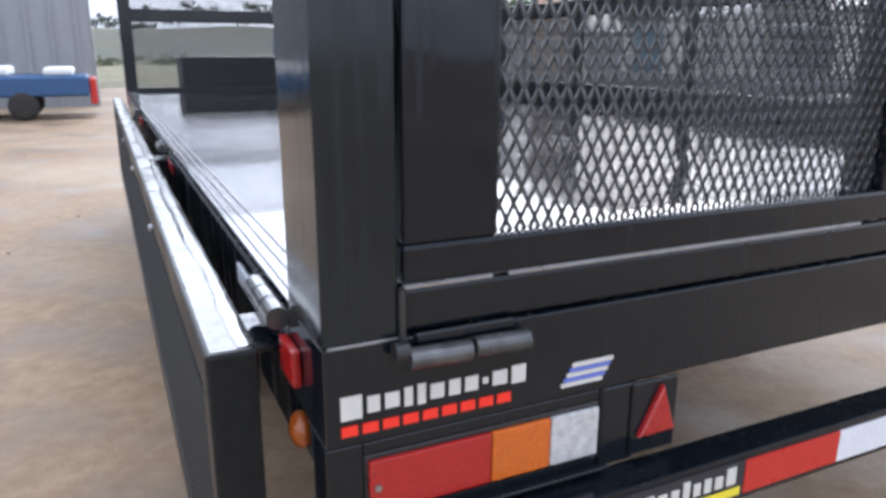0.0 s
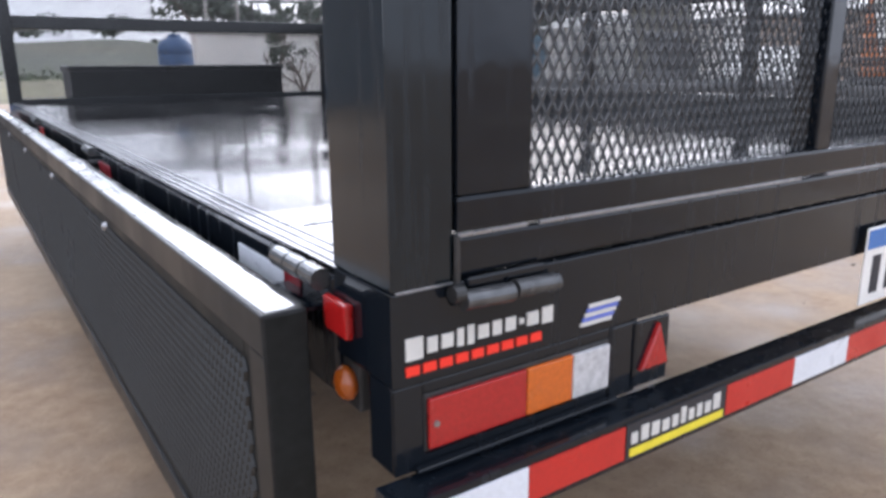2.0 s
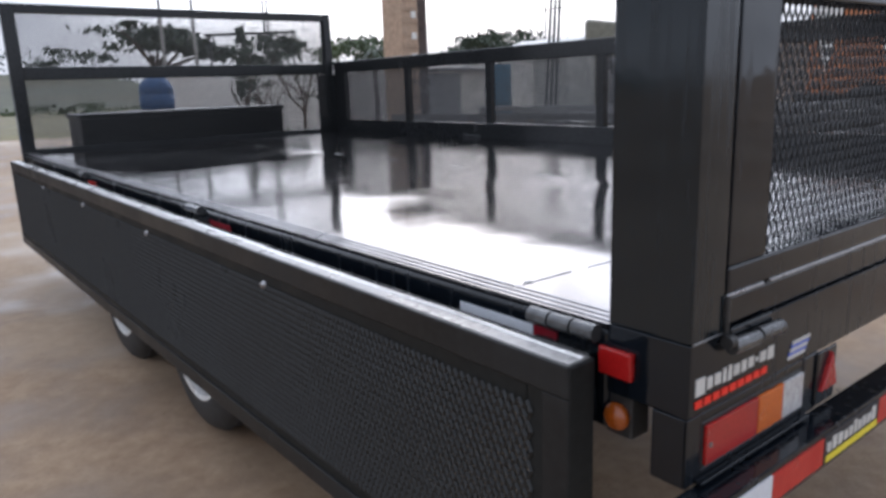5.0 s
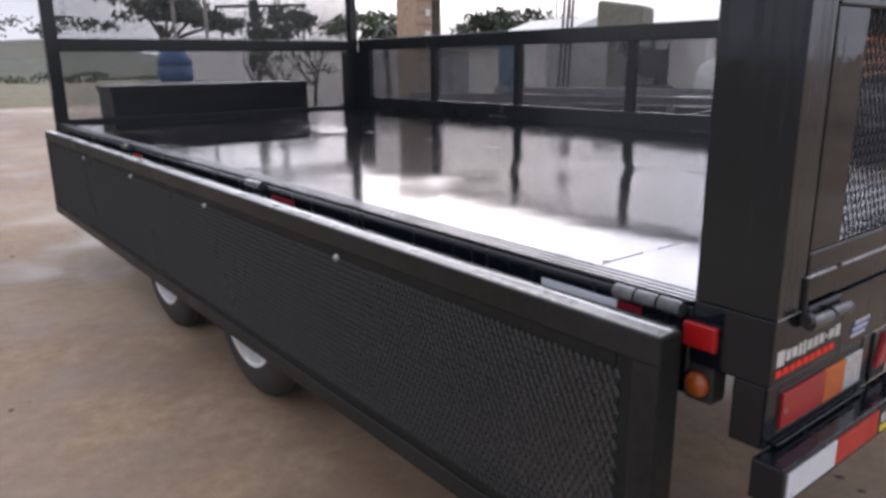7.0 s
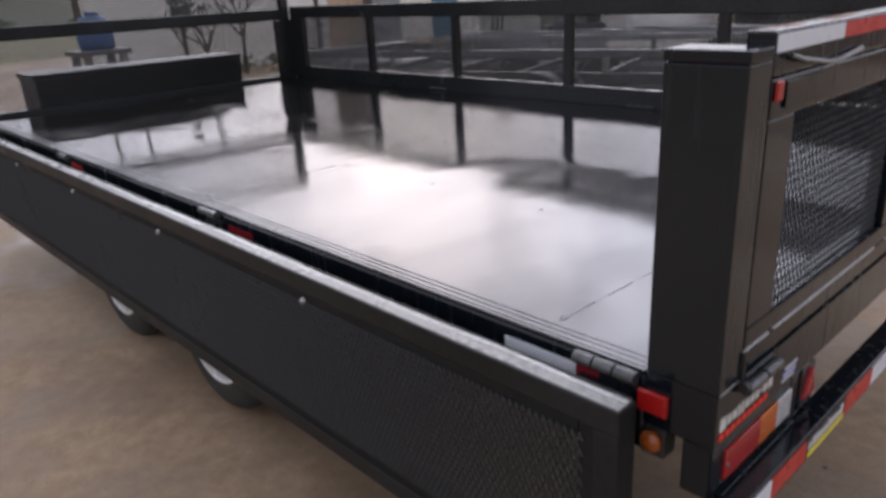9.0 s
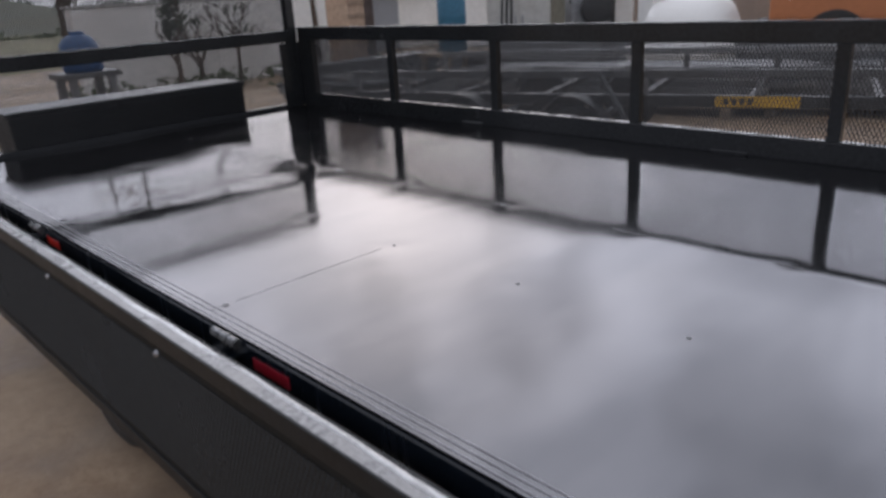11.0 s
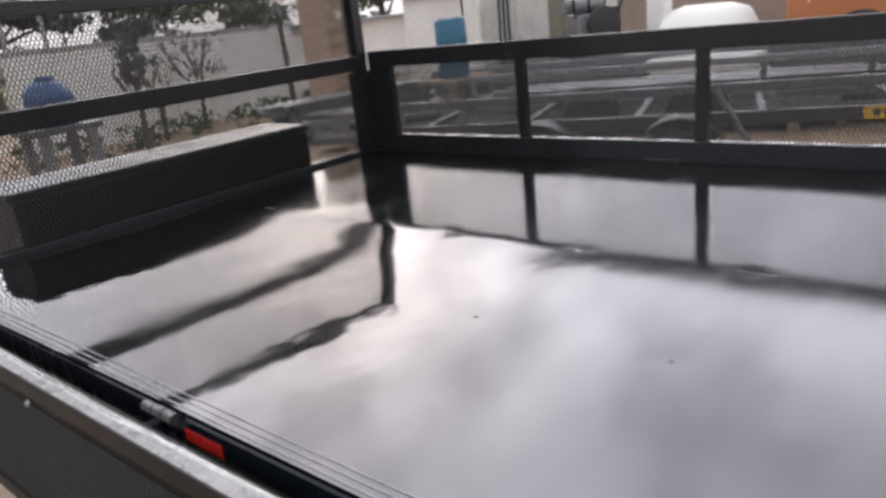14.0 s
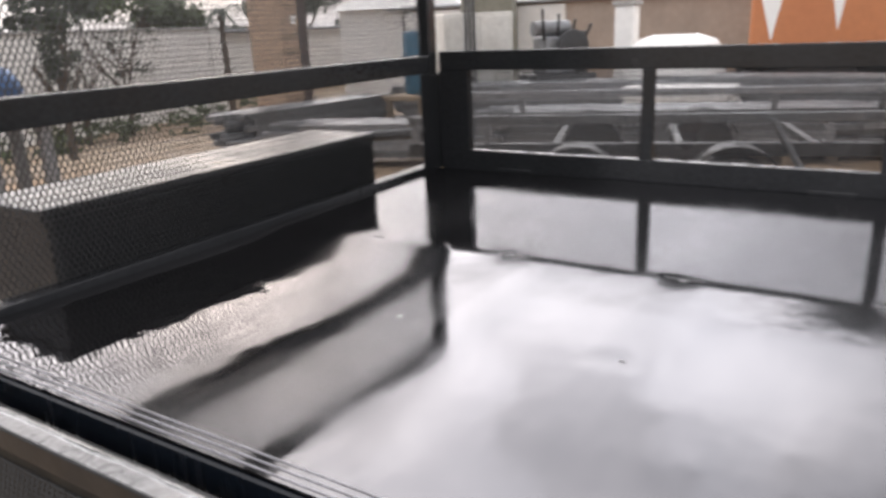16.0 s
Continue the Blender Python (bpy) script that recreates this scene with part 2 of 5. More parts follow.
WHITE_WALL = material("white_wall_paint", (0.78, 0.765, 0.73), 0.85, grain=9, spread=0.06, stain=0.9, stain_amount=0.4, tint=(0.58, 0.55, 0.5), bump=0.2)
TAN_WALL = material("tan_wall_render", (0.36, 0.29, 0.235), 0.85, grain=9, spread=0.08, stain=1.1, stain_amount=0.4, tint=(0.24, 0.2, 0.17), bump=0.2)
GREY_WALL = material("grey_sheet_wall", (0.27, 0.28, 0.295), 0.6, grain=9, spread=0.05, stain=0.7, stain_amount=0.3, tint=(0.2, 0.2, 0.2))
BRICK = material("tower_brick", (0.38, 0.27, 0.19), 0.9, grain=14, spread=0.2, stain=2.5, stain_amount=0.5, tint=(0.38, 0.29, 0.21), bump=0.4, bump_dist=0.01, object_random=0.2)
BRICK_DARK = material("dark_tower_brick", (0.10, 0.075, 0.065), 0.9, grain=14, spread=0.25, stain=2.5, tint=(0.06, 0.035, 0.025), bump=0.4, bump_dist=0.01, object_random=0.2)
ORANGE_PAINT = material("orange_vehicle_paint", (0.46, 0.17, 0.065), 0.45, grain=12, spread=0.06, stain=1.6, stain_amount=0.35, tint=(0.4, 0.14, 0.06))
BARK = material("bark", (0.085, 0.065, 0.048), 0.9, grain=30, spread=0.35, bump=0.5, bump_dist=0.01)
LEAF = material("leaves", (0.07, 0.095, 0.045), 0.6, grain=1.4, spread=0.4, stain=0.6, stain_amount=0.5, tint=(0.08, 0.09, 0.03), bump=0)
LEAF_DARK = material("dark_leaves", (0.04, 0.056, 0.034), 0.6, grain=1.4, spread=0.4, stain=0.6, stain_amount=0.5, tint=(0.05, 0.06, 0.03), bump=0)
GRASS = material("rough_grass", (0.135, 0.118, 0.06), 0.9, grain=3, spread=0.35, stain=0.25, stain_amount=0.6, tint=(0.22, 0.2, 0.09), bump=0.4, bump_dist=0.05)
STEEL_STOCK = material("stacked_steel", (0.20, 0.205, 0.21), 0.45, metal=0.35, grain=18, spread=0.25, stain=2.2, stain_amount=0.5, tint=(0.12, 0.10, 0.085), object_random=0.4)
WOOD = material("weathered_wood", (0.24, 0.18, 0.12), 0.85, grain=16, spread=0.3, stain=3, tint=(0.13, 0.1, 0.08), object_random=0.25)
YELLOW_PAINT = material("yellow_paint", (0.62, 0.36, 0.03), 0.5, grain=18, stain=4, stain_amount=0.3)
CONCRETE_POST = material("concrete_post", (0.36, 0.35, 0.33), 0.9, grain=14, stain=2)


def ground_material():
    """Wet sandy yard: pale sand, tyre-packed clay and damp patches."""
    m = bpy.data.materials.new("sandy_yard")
    m.use_nodes = True
    n, l = m.node_tree.nodes, m.node_tree.links
    b = n["Principled BSDF"]
    co = n.new("ShaderNodeTexCoord")

    def noise_tex(scale, detail, rough=0.55):
        t = n.new("ShaderNodeTexNoise")
        t.inputs["Scale"].default_value, t.inputs["Detail"].default_value, t.inputs["Roughness"].default_value = scale, detail, rough
        l.new(co.outputs["Object"], t.inputs["Vector"])
        return t

    def ramp(src, p0, c0, p1, c1):
        r = n.new("ShaderNodeValToRGB")
        r.color_ramp.elements[0].position, r.color_ramp.elements[0].color = p0, c0
        r.color_ramp.elements[1].position, r.color_ramp.elements[1].color = p1, c1
        l.new(src, r.inputs["Fac"])
        return r.outputs["Color"]

    def mixed(fac, a, c):
        x = n.new("ShaderNodeMix")
        x.data_type = "RGBA"
        l.new(fac, x.inputs[0])
        for s, v in ((6, a), (7, c)):
            if isinstance(v, tuple):
                x.inputs[s].default_value = v
            else:
                l.new(v, x.inputs[s])
        return x.outputs[2]

    big, mid, fine, grit = noise_tex(0.28, 5), noise_tex(1.7, 6), noise_tex(14, 8, 0.65), noise_tex(120, 4)
    sand = ramp(fine.outputs["Fac"], 0.3, (0.235, 0.154, 0.092, 1), 0.72, (0.365, 0.262, 0.166, 1))
    damp = ramp(mid.outputs["Fac"], 0.42, (0, 0, 0, 1), 0.68, (1, 1, 1, 1))
    c1 = mixed(damp, sand, (0.175, 0.121, 0.078, 1))
    pale = ramp(big.outputs["Fac"], 0.46, (0, 0, 0, 1), 0.62, (1, 1, 1, 1))
    c2 = mixed(pale, c1, (0.375, 0.288, 0.20, 1))
    clay = ramp(noise_tex(0.9, 6, 0.6).outputs["Fac"], 0.56, (0, 0, 0, 1), 0.72, (0.7, 0.7, 0.7, 1))
    c2 = mixed(clay, c2, (0.235, 0.130, 0.066, 1))
    pits = ramp(grit.outputs["Fac"], 0.30, (0.6, 0.6, 0.6, 1), 0.42, (1, 1, 1, 1))
    mul = n.new("ShaderNodeMix")
    mul.data_type, mul.blend_type = "RGBA", "MULTIPLY"
    mul.inputs[0].default_value = 0.7
    l.new(c2, mul.inputs[6])
    l.new(pits, mul.inputs[7])
    l.new(mul.outputs[2], b.inputs["Base Color"])
    rr = n.new("ShaderNodeMapRange")
    rr.inputs["To Min"].default_value, rr.inputs["To Max"].default_value = 0.85, 0.45
    l.new(damp, rr.inputs["Value"])
    l.new(rr.outputs["Result"], b.inputs["Roughness"])
    bp = n.new("ShaderNodeBump")
    bp.inputs["Strength"].default_value, bp.inputs["Distance"].default_value = 0.5, 0.012
    l.new(fine.outputs["Fac"], bp.inputs["Height"])
    l.new(bp.outputs["Normal"], b.inputs["Normal"])
    return m


SAND = ground_material()


def deck_material():
    """Smooth steel sheet under a film of rain: mirror-like, with streaks, drier patches and a slight waviness."""
    m = bpy.data.materials.new("wet_deck_steel")
    m.use_nodes = True
    n, l = m.node_tree.nodes, m.node_tree.links
    b = n["Principled BSDF"]
    co = n.new("ShaderNodeTexCoord")

    def noise_tex(scale, stretch, detail):
        mp = n.new("ShaderNodeMapping")
        mp.inputs["Scale"].default_value = stretch
        l.new(co.outputs["Object"], mp.inputs["Vector"])
        t = n.new("ShaderNodeTexNoise")
        t.inputs["Scale"].default_value, t.inputs["Detail"].default_value = scale, detail
        l.new(mp.outputs["Vector"], t.inputs["Vector"])
        return t.outputs["Fac"]

    def ranged(src, f0, f1, t0, t1):
        r = n.new("ShaderNodeMapRange")
        for k, v in (("From Min", f0), ("From Max", f1), ("To Min", t0), ("To Max", t1)):
            r.inputs[k].default_value = v
        l.new(src, r.inputs["Value"])
        return r.outputs["Result"]

    streak, patch, grain, film = noise_tex(1.0, (0.9, 5.0, 1), 5), noise_tex(0.9, (1, 1, 1), 5), noise_tex(60, (1, 1, 1), 4), noise_tex(1.6, (1, 1.6, 1), 2)
    tone = n.new("ShaderNodeValToRGB")
    tone.color_ramp.elements[0].position, tone.color_ramp.elements[0].color = 0.30, (0.096, 0.096, 0.099, 1)
    tone.color_ramp.elements[1].position, tone.color_ramp.elements[1].color = 0.62, (0.122, 0.120, 0.122, 1)
    l.new(streak, tone.inputs["Fac"])
    l.new(tone.outputs["Color"], b.inputs["Base Color"])
    b.inputs["Metallic"].default_value = 0.945
    b.inputs["Specular Tint"].default_value = (0.92, 0.92, 0.94, 1)      # the film dulls the glare at low angles
    add = n.new("ShaderNodeMath")
    add.operation = "ADD"
    l.new(ranged(patch, 0.42, 0.7, 0.09, 0.135), add.inputs[0])
    l.new(ranged(streak, 0.55, 0.8, 0.0, 0.04), add.inputs[1])
    sep = n.new("ShaderNodeSeparateXYZ")
    l.new(co.outputs["Object"], sep.inputs[0])
    wet = n.new("ShaderNodeMath")
    wet.operation = "MULTIPLY"
    l.new(ranged(sep.outputs["Y"], 2.1, 3.6, 0.25, 1.0), wet.inputs[0])
    l.new(ranged(noise_tex(1.1, (1, 1, 1), 3), 0.38, 0.62, 0.15, 1.0), wet.inputs[1])
    # dull smears where the water has dried
    dry = n.new("ShaderNodeMath")
    dry.operation = "MULTIPLY"
    l.new(ranged(noise_tex(1.0, (0.8, 4.5, 1), 6), 0.51, 0.61, 0.0, 0.06), dry.inputs[0])
    l.new(ranged(sep.outputs["Y"], 1.6, 2.8, 0.0, 1.0), dry.inputs[1])
    smear = n.new("ShaderNodeMath")
    smear.operation = "ADD"
    l.new(dry.outputs[0], smear.inputs[0])
    l.new(add.outputs[0], smear.inputs[1])
    pool = n.new("ShaderNodeMath")
    pool.operation = "MULTIPLY"
    l.new(ranged(sep.outputs["X"], 0.55, 1.25, 1.0, 0.25), pool.inputs[0])
    l.new(wet.outputs[0], pool.inputs[1])
    # standing water is smoother than the damp steel round it
    calm = n.new("ShaderNodeMath")
    calm.operation = "MULTIPLY"
    l.new(smear.outputs[0], calm.inputs[0])
    l.new(ranged(pool.outputs[0], 0.0, 0.7, 1.0, 0.3), calm.inputs[1])
    l.new(calm.outputs[0], b.inputs["Roughness"])
    rip = n.new("ShaderNodeMath")
    rip.operation = "MULTIPLY"
    l.new(noise_tex(5.0, (1, 1.5, 1), 2), rip.inputs[0])
    l.new(pool.outputs[0], rip.inputs[1])
    b0 = n.new("ShaderNodeBump")
    b0.inputs["Strength"].default_value, b0.inputs["Distance"].default_value = 0.085, 0.03
    l.new(rip.outputs[0], b0.inputs["Height"])
    b1 = n.new("ShaderNodeBump")
    b1.inputs["Strength"].default_value, b1.inputs["Distance"].default_value = 0.045, 0.05
    l.new(film, b1.inputs["Height"])
    l.new(b0.outputs["Normal"], b1.inputs["Normal"])
    b2 = n.new("ShaderNodeBump")
    b2.inputs["Strength"].default_value, b2.inputs["Distance"].default_value = 0.02, 0.001
    l.new(grain, b2.inputs["Height"])
    l.new(b1.outputs["Normal"], b2.inputs["Normal"])
    l.new(b2.outputs["Normal"], b.inputs["Normal"])
    return m


DECK = deck_material()


# ---------------------------------------------------------------- builders
def finish(bm, name, mat, parent=None, label="", smooth=False):
    me = bpy.data.meshes.new(name)
    bm.normal_update()
    bm.to_mesh(me)
    bm.free()
    me.materials.append(mat)
    if smooth:
        me.polygons.foreach_set("use_smooth", [True] * len(me.polygons))
    ob = new(name, me)
    if parent:
        ob.parent = parent
    if label:
        ob["label"] = label
    return ob


def part(name, bm, mat, parent, label="", smooth=False):
    return finish(bm, name, mat, parent, label, smooth)


def add_box(bm, x0, x1, y0, y1, z0, z1, bevel=0.0, seg=1):
    m = Matrix.Translation(((x0 + x1) / 2, (y0 + y1) / 2, (z0 + z1) / 2)) @ Matrix.Diagonal((abs(x1 - x0), abs(y1 - y0), abs(z1 - z0), 1))
    r = bmesh.ops.create_cube(bm, size=1, matrix=m)
    if bevel:
        edges = list({e for v in r["verts"] for e in v.link_edges})
        bmesh.ops.bevel(bm, geom=edges, offset=bevel, segments=seg, profile=0.6, affect="EDGES")


def box(x0, x1, y0, y1, z0, z1, bevel=0.0, seg=1):
    bm = bmesh.new()
    add_box(bm, x0, x1, y0, y1, z0, z1, bevel, seg)
    return bm


def add_rod(bm, a, b, r0, r1=None, sides=12, caps=True):
    a, b = Vector(a), Vector(b)
    r1 = r0 if r1 is None else r1
    turn = (b - a).to_track_quat("Z", "Y").to_matrix().to_4x4()
    m = Matrix.Translation((a + b) / 2) @ turn
    bmesh.ops.create_cone(bm, cap_ends=caps, segments=sides, radius1=r0, radius2=r1, depth=(b - a).length, matrix=m)


def rod(a, b, r0, r1=None, sides=12):
    bm = bmesh.new()
    add_rod(bm, a, b, r0, r1, sides)
    return bm


def lathe(profile, centre, axis="X", sides=40, closed=False):
    """A solid of revolution; profile is (along the axis, radius)."""
    bm = bmesh.new()
    rings = []
    for h, r in profile:
        ring = []
        for i in range(sides):
            a = 2 * math.pi * i / sides
            c, s = r * math.cos(a), r * math.sin(a)
            p = {"X": (h, c, s), "Y": (c, h, s), "Z": (c, s, h)}[axis]
            ring.append(bm.verts.new(Vector(p) + Vector(centre)))
        rings.append(ring)
    for a, b in zip(rings, rings[1:]):
        for i in range(sides):
            bm.faces.new((a[i], a[(i + 1) % sides], b[(i + 1) % sides], b[i]))
    if closed:
        for i in range(sides):
            bm.faces.new((rings[-1][i], rings[-1][(i + 1) % sides], rings[0][(i + 1) % sides], rings[0][i]))
    else:
        bm.faces.new(rings[0][::-1])
        bm.faces.new(rings[-1])
    bmesh.ops.recalc_face_normals(bm, faces=bm.faces)
    return bm


def empty(name, label, category, group="", place=(0, 0, 0)):
    ob = new(name)
    ob.empty_display_size = 0.1
    ob.location = place
    return tagged(ob, label, category, group)


def expanded_mesh(name, parent, origin, u, v, length, height, mat, cell=(0.0158, 0.031), strand=0.0031, thick=0.0024, tilt=0.0008):
    """A sheet of expanded metal: diamonds of flat strands in the plane of u and v."""
    origin, u, v = Vector(origin), Vector(u), Vector(v)
    nrm = u.cross(v)
    nu, nv = max(2, round(2 * length / cell[0])), max(2, round(2 * height / cell[1]))
    du, dv = length / nu, height / nv
    i, j = np.meshgrid(np.arange(nu), np.arange(nv), indexing="ij")
    i, j = i.ravel(), j.ravel()
    up = (i + j) % 2 == 0
    a = np.stack([i * du, np.where(up, j, j + 1) * dv], 1)
    b = np.stack([(i + 1) * du, np.where(up, j + 1, j) * dv], 1)
    d = b - a
    d /= np.linalg.norm(d, axis=1)[:, None]
    side = np.stack([-d[:, 1], d[:, 0]], 1) * strand / 2
    corners = []
    for p in (a, b):
        for s, w in ((1, 0.5), (-1, 0.5), (-1, -0.5), (1, -0.5)):
            q = p + s * side
            # the strands of expanded metal stand a little on edge
            lift = w * thick + s * np.where(up, tilt, -tilt)
            corners.append(np.outer(q[:, 0], u) + np.outer(q[:, 1], v) + np.outer(lift, nrm) + np.array(origin))
    verts = np.stack(corners, 1).reshape(-1, 3)
    base = (np.arange(len(a)) * 8)[:, None]
    quads = np.array([[0, 1, 5, 4], [1, 2, 6, 5], [2, 3, 7, 6], [3, 0, 4, 7]])
    faces = (base[:, :, None] + quads[None]).reshape(-1, 4)
    me = bpy.data.meshes.new(name)
    me.from_pydata(verts.tolist(), [], faces.tolist())
    me.materials.append(mat)
    ob = new(name, me)
    ob.parent = parent
    return ob


# ---------------------------------------------------------------- ground
def height(x, y):
    near = max(0.0, 1 - max(0.0, (math.hypot(x - 1, y - 3) - 12) / 12))
    dip = 0.022 * max(0.0, 1 - max(0.0, (math.hypot(x - 1.1, (y - 2.3) * 0.6) - 1.6) / 3.0))     # the sand is packed down round the trailer
    return -dip + 0.02 * noise.noise(Vector((x * 0.5, y * 0.5, 0))) * near - 0.012 * (abs(noise.noise(Vector((x * 2.1, y * 2.1, 3)))) - 0.2) * near


def build_ground():
    bm = bmesh.new()
    inner, n = 16.0, 80
    grid = []
    for a in range(n + 1):
        row = []
        for c in range(n + 1):
            x, y = -inner + 2 * inner * a / n + 1, -inner + 2 * inner * c / n + 3
            row.append(bm.verts.new((x, y, height(x, y))))
        grid.append(row)
    for a in range(n):
        for c in range(n):
            bm.faces.new((grid[a][c], grid[a + 1][c], grid[a + 1][c + 1], grid[a][c + 1]))
    ring = [e for e in bm.edges if len(e.link_faces) == 1]
    ext = bmesh.ops.extrude_edge_only(bm, edges=ring)
    for v in [g for g in ext["geom"] if isinstance(g, bmesh.types.BMVert)]:
        d = Vector((v.co.x - 1, v.co.y - 3, 0))
        v.co = Vector((1 + d.x * 120, 3 + d.y * 120, 0))
    bmesh.ops.recalc_face_normals(bm, faces=bm.faces)
    ob = finish(bm, "ground", SAND, smooth=True)
    if ob.data.polygons[0].normal.z < 0:
        ob.data.flip_normals()
    return tagged(ob, "wet sandy yard with tyre-packed clay and damp patches", "ground", kind="structure")


build_ground()

STONE = material("dark_pebble", (0.12, 0.09, 0.07), 0.8, grain=40, spread=0.4, stain=8, tint=(0.2, 0.12, 0.08))
pebbles = new("pebbles")
tagged(pebbles, "small dark stones and clods scattered over the sand", "stones", kind="stuff")
bm = bmesh.new()
rng_p = random.Random(12)
for _ in range(260):
    x, y, r = rng_p.uniform(-4.5, 4.5), rng_p.uniform(-1.5, 8.0), 0.004 + 0.009 * rng_p.random() ** 3
    m = Matrix.Translation((x, y, height(x, y) + r * 0.1)) @ Matrix.Rotation(rng_p.uniform(0, 6.3), 4, "Z") @ Matrix.Diagonal((r * rng_p.uniform(0.9, 2.0), r, r * 0.6, 1))
    bmesh.ops.create_icosphere(bm, subdivisions=1, radius=1.0, matrix=m)
part_mesh = bpy.data.meshes.new("stones")
bm.to_mesh(part_mesh)
bm.free()
part_mesh.materials.append(STONE)
stones = new("stones", part_mesh)
stones.parent = pebbles

# ---------------------------------------------------------------- the trailer
# x across from the left side, y ahead from the rear face, z up from the yard
DZ = 0.75                    # top of the deck
XL, XR = 0.05, 2.24          # deck edges
YF = 4.58                    # rear face of the front frame
trailer = empty("flatbed_trailer", "black steel tandem-axle flatbed trailer with one drop side folded down", "trailer", place=(1.1, 2.3, 0))
TINV = Matrix.Translation((-1.1, -2.3, 0))


def tp(name, bm, mat, parent=None, label="", smooth=False):
    """A part of the trailer, built in the place's own coordinates."""
    ob = part(name, bm, mat, parent or trailer, label, smooth)
    if parent is None:
        ob.matrix_parent_inverse = TINV
    return ob


SEAM_X = 1.172               # lengthwise joint of the deck, ground flush


# dimples left by the welds: rows of x, first y, last y, count, depth, radius
DIMPLES = [(x, a + (b - a) * k / (n - 1), d, s) for x, a, b, n, d, s in
           ((SEAM_X, 0.84, 4.15, 8, 0.0011, 0.032), (0.665, 0.84, 4.15, 8, 0.0007, 0.032), (1.72, 0.84, 4.15, 8, 0.0005, 0.03), (0.10, 0.40, 4.3, 9, 0.0004, 0.04))
           for k in range(n)]


def smooth01(v):
    v = np.clip(v, 0.0, 1.0)
    return v * v * (3 - 2 * v)


def deck_z(x, y):
    """Height of the deck: the left-hand sheets bend up to the lengthwise joint, and all of them are faintly warped by welding."""
    x, y = np.asarray(x, float), np.asarray(y, float)
    lift = 0.010 + 0.045 * (1 - smooth01((y - 1.12) / 0.30)) + 0.040 * smooth01((y - 2.62) / 0.35)
    up = np.clip((1.22 - x) / 0.08, 0, 1)
    down = np.clip((1.14 - x) / 0.20, 0, 1)
    sag = 0.04 * up ** 2 + 0.20 * (down - down ** 2 / 2)
    back = smooth01((0.94 - x) / 0.86)
    warp = 0.00016 * np.sin(x * 9.0 + 1.3 * np.sin(y * 2.1)) * np.sin(y * 6.7 + 0.8) + 0.00022 * np.sin(x * 3.1 + 0.5) * np.sin(y * 4.4 + x)
    for px, py, depth, size in DIMPLES:
        warp = warp - depth * np.exp(-((x - px) ** 2 + (y - py) ** 2) / (2 * size * size))
    return DZ - lift * sag * (1 - back) + warp


def deck_sheet(x0, x1, y0, y1, dx, dy):
    """One steel sheet as a warped plate with its edges turned down."""
    nx, ny = max(2, round((x1 - x0) / dx)) + 1, max(2, round((y1 - y0) / dy)) + 1
    gx, gy = np.meshgrid(np.linspace(x0, x1, nx), np.linspace(y0, y1, ny), indexing="ij")
    top = np.stack([gx.ravel(), gy.ravel(), deck_z(gx, gy).ravel()], 1)
    k = np.arange(nx * ny).reshape(nx, ny)
    faces = np.stack([k[:-1, :-1], k[1:, :-1], k[1:, 1:], k[:-1, 1:]], -1).reshape(-1, 4).tolist()
    rim = np.concatenate([k[:, 0], k[-1, 1:], k[-2::-1, -1], k[0, -2:0:-1]])
    edge, n, m = top[rim], nx * ny, len(rim)
    for i in range(m):
        j = (i + 1) % m
        faces.append([n + j, n + i, n + m + i, n + m + j])
    me = bpy.data.meshes.new("deck_sheet")
    me.from_pydata(np.concatenate([top, edge, edge - (0, 0, 0.005)]).tolist(), [], faces)
    me.materials.append(DECK)
    flags = [True] * len(me.polygons)
    flags[-len(rim):] = [False] * len(rim)
    me.polygons.foreach_set("use_smooth", flags)
    ob = new("deck_sheet", me)
    ob.parent, ob.matrix_parent_inverse = trailer, TINV
    ob["label"] = "wet mirror-like steel deck sheet"


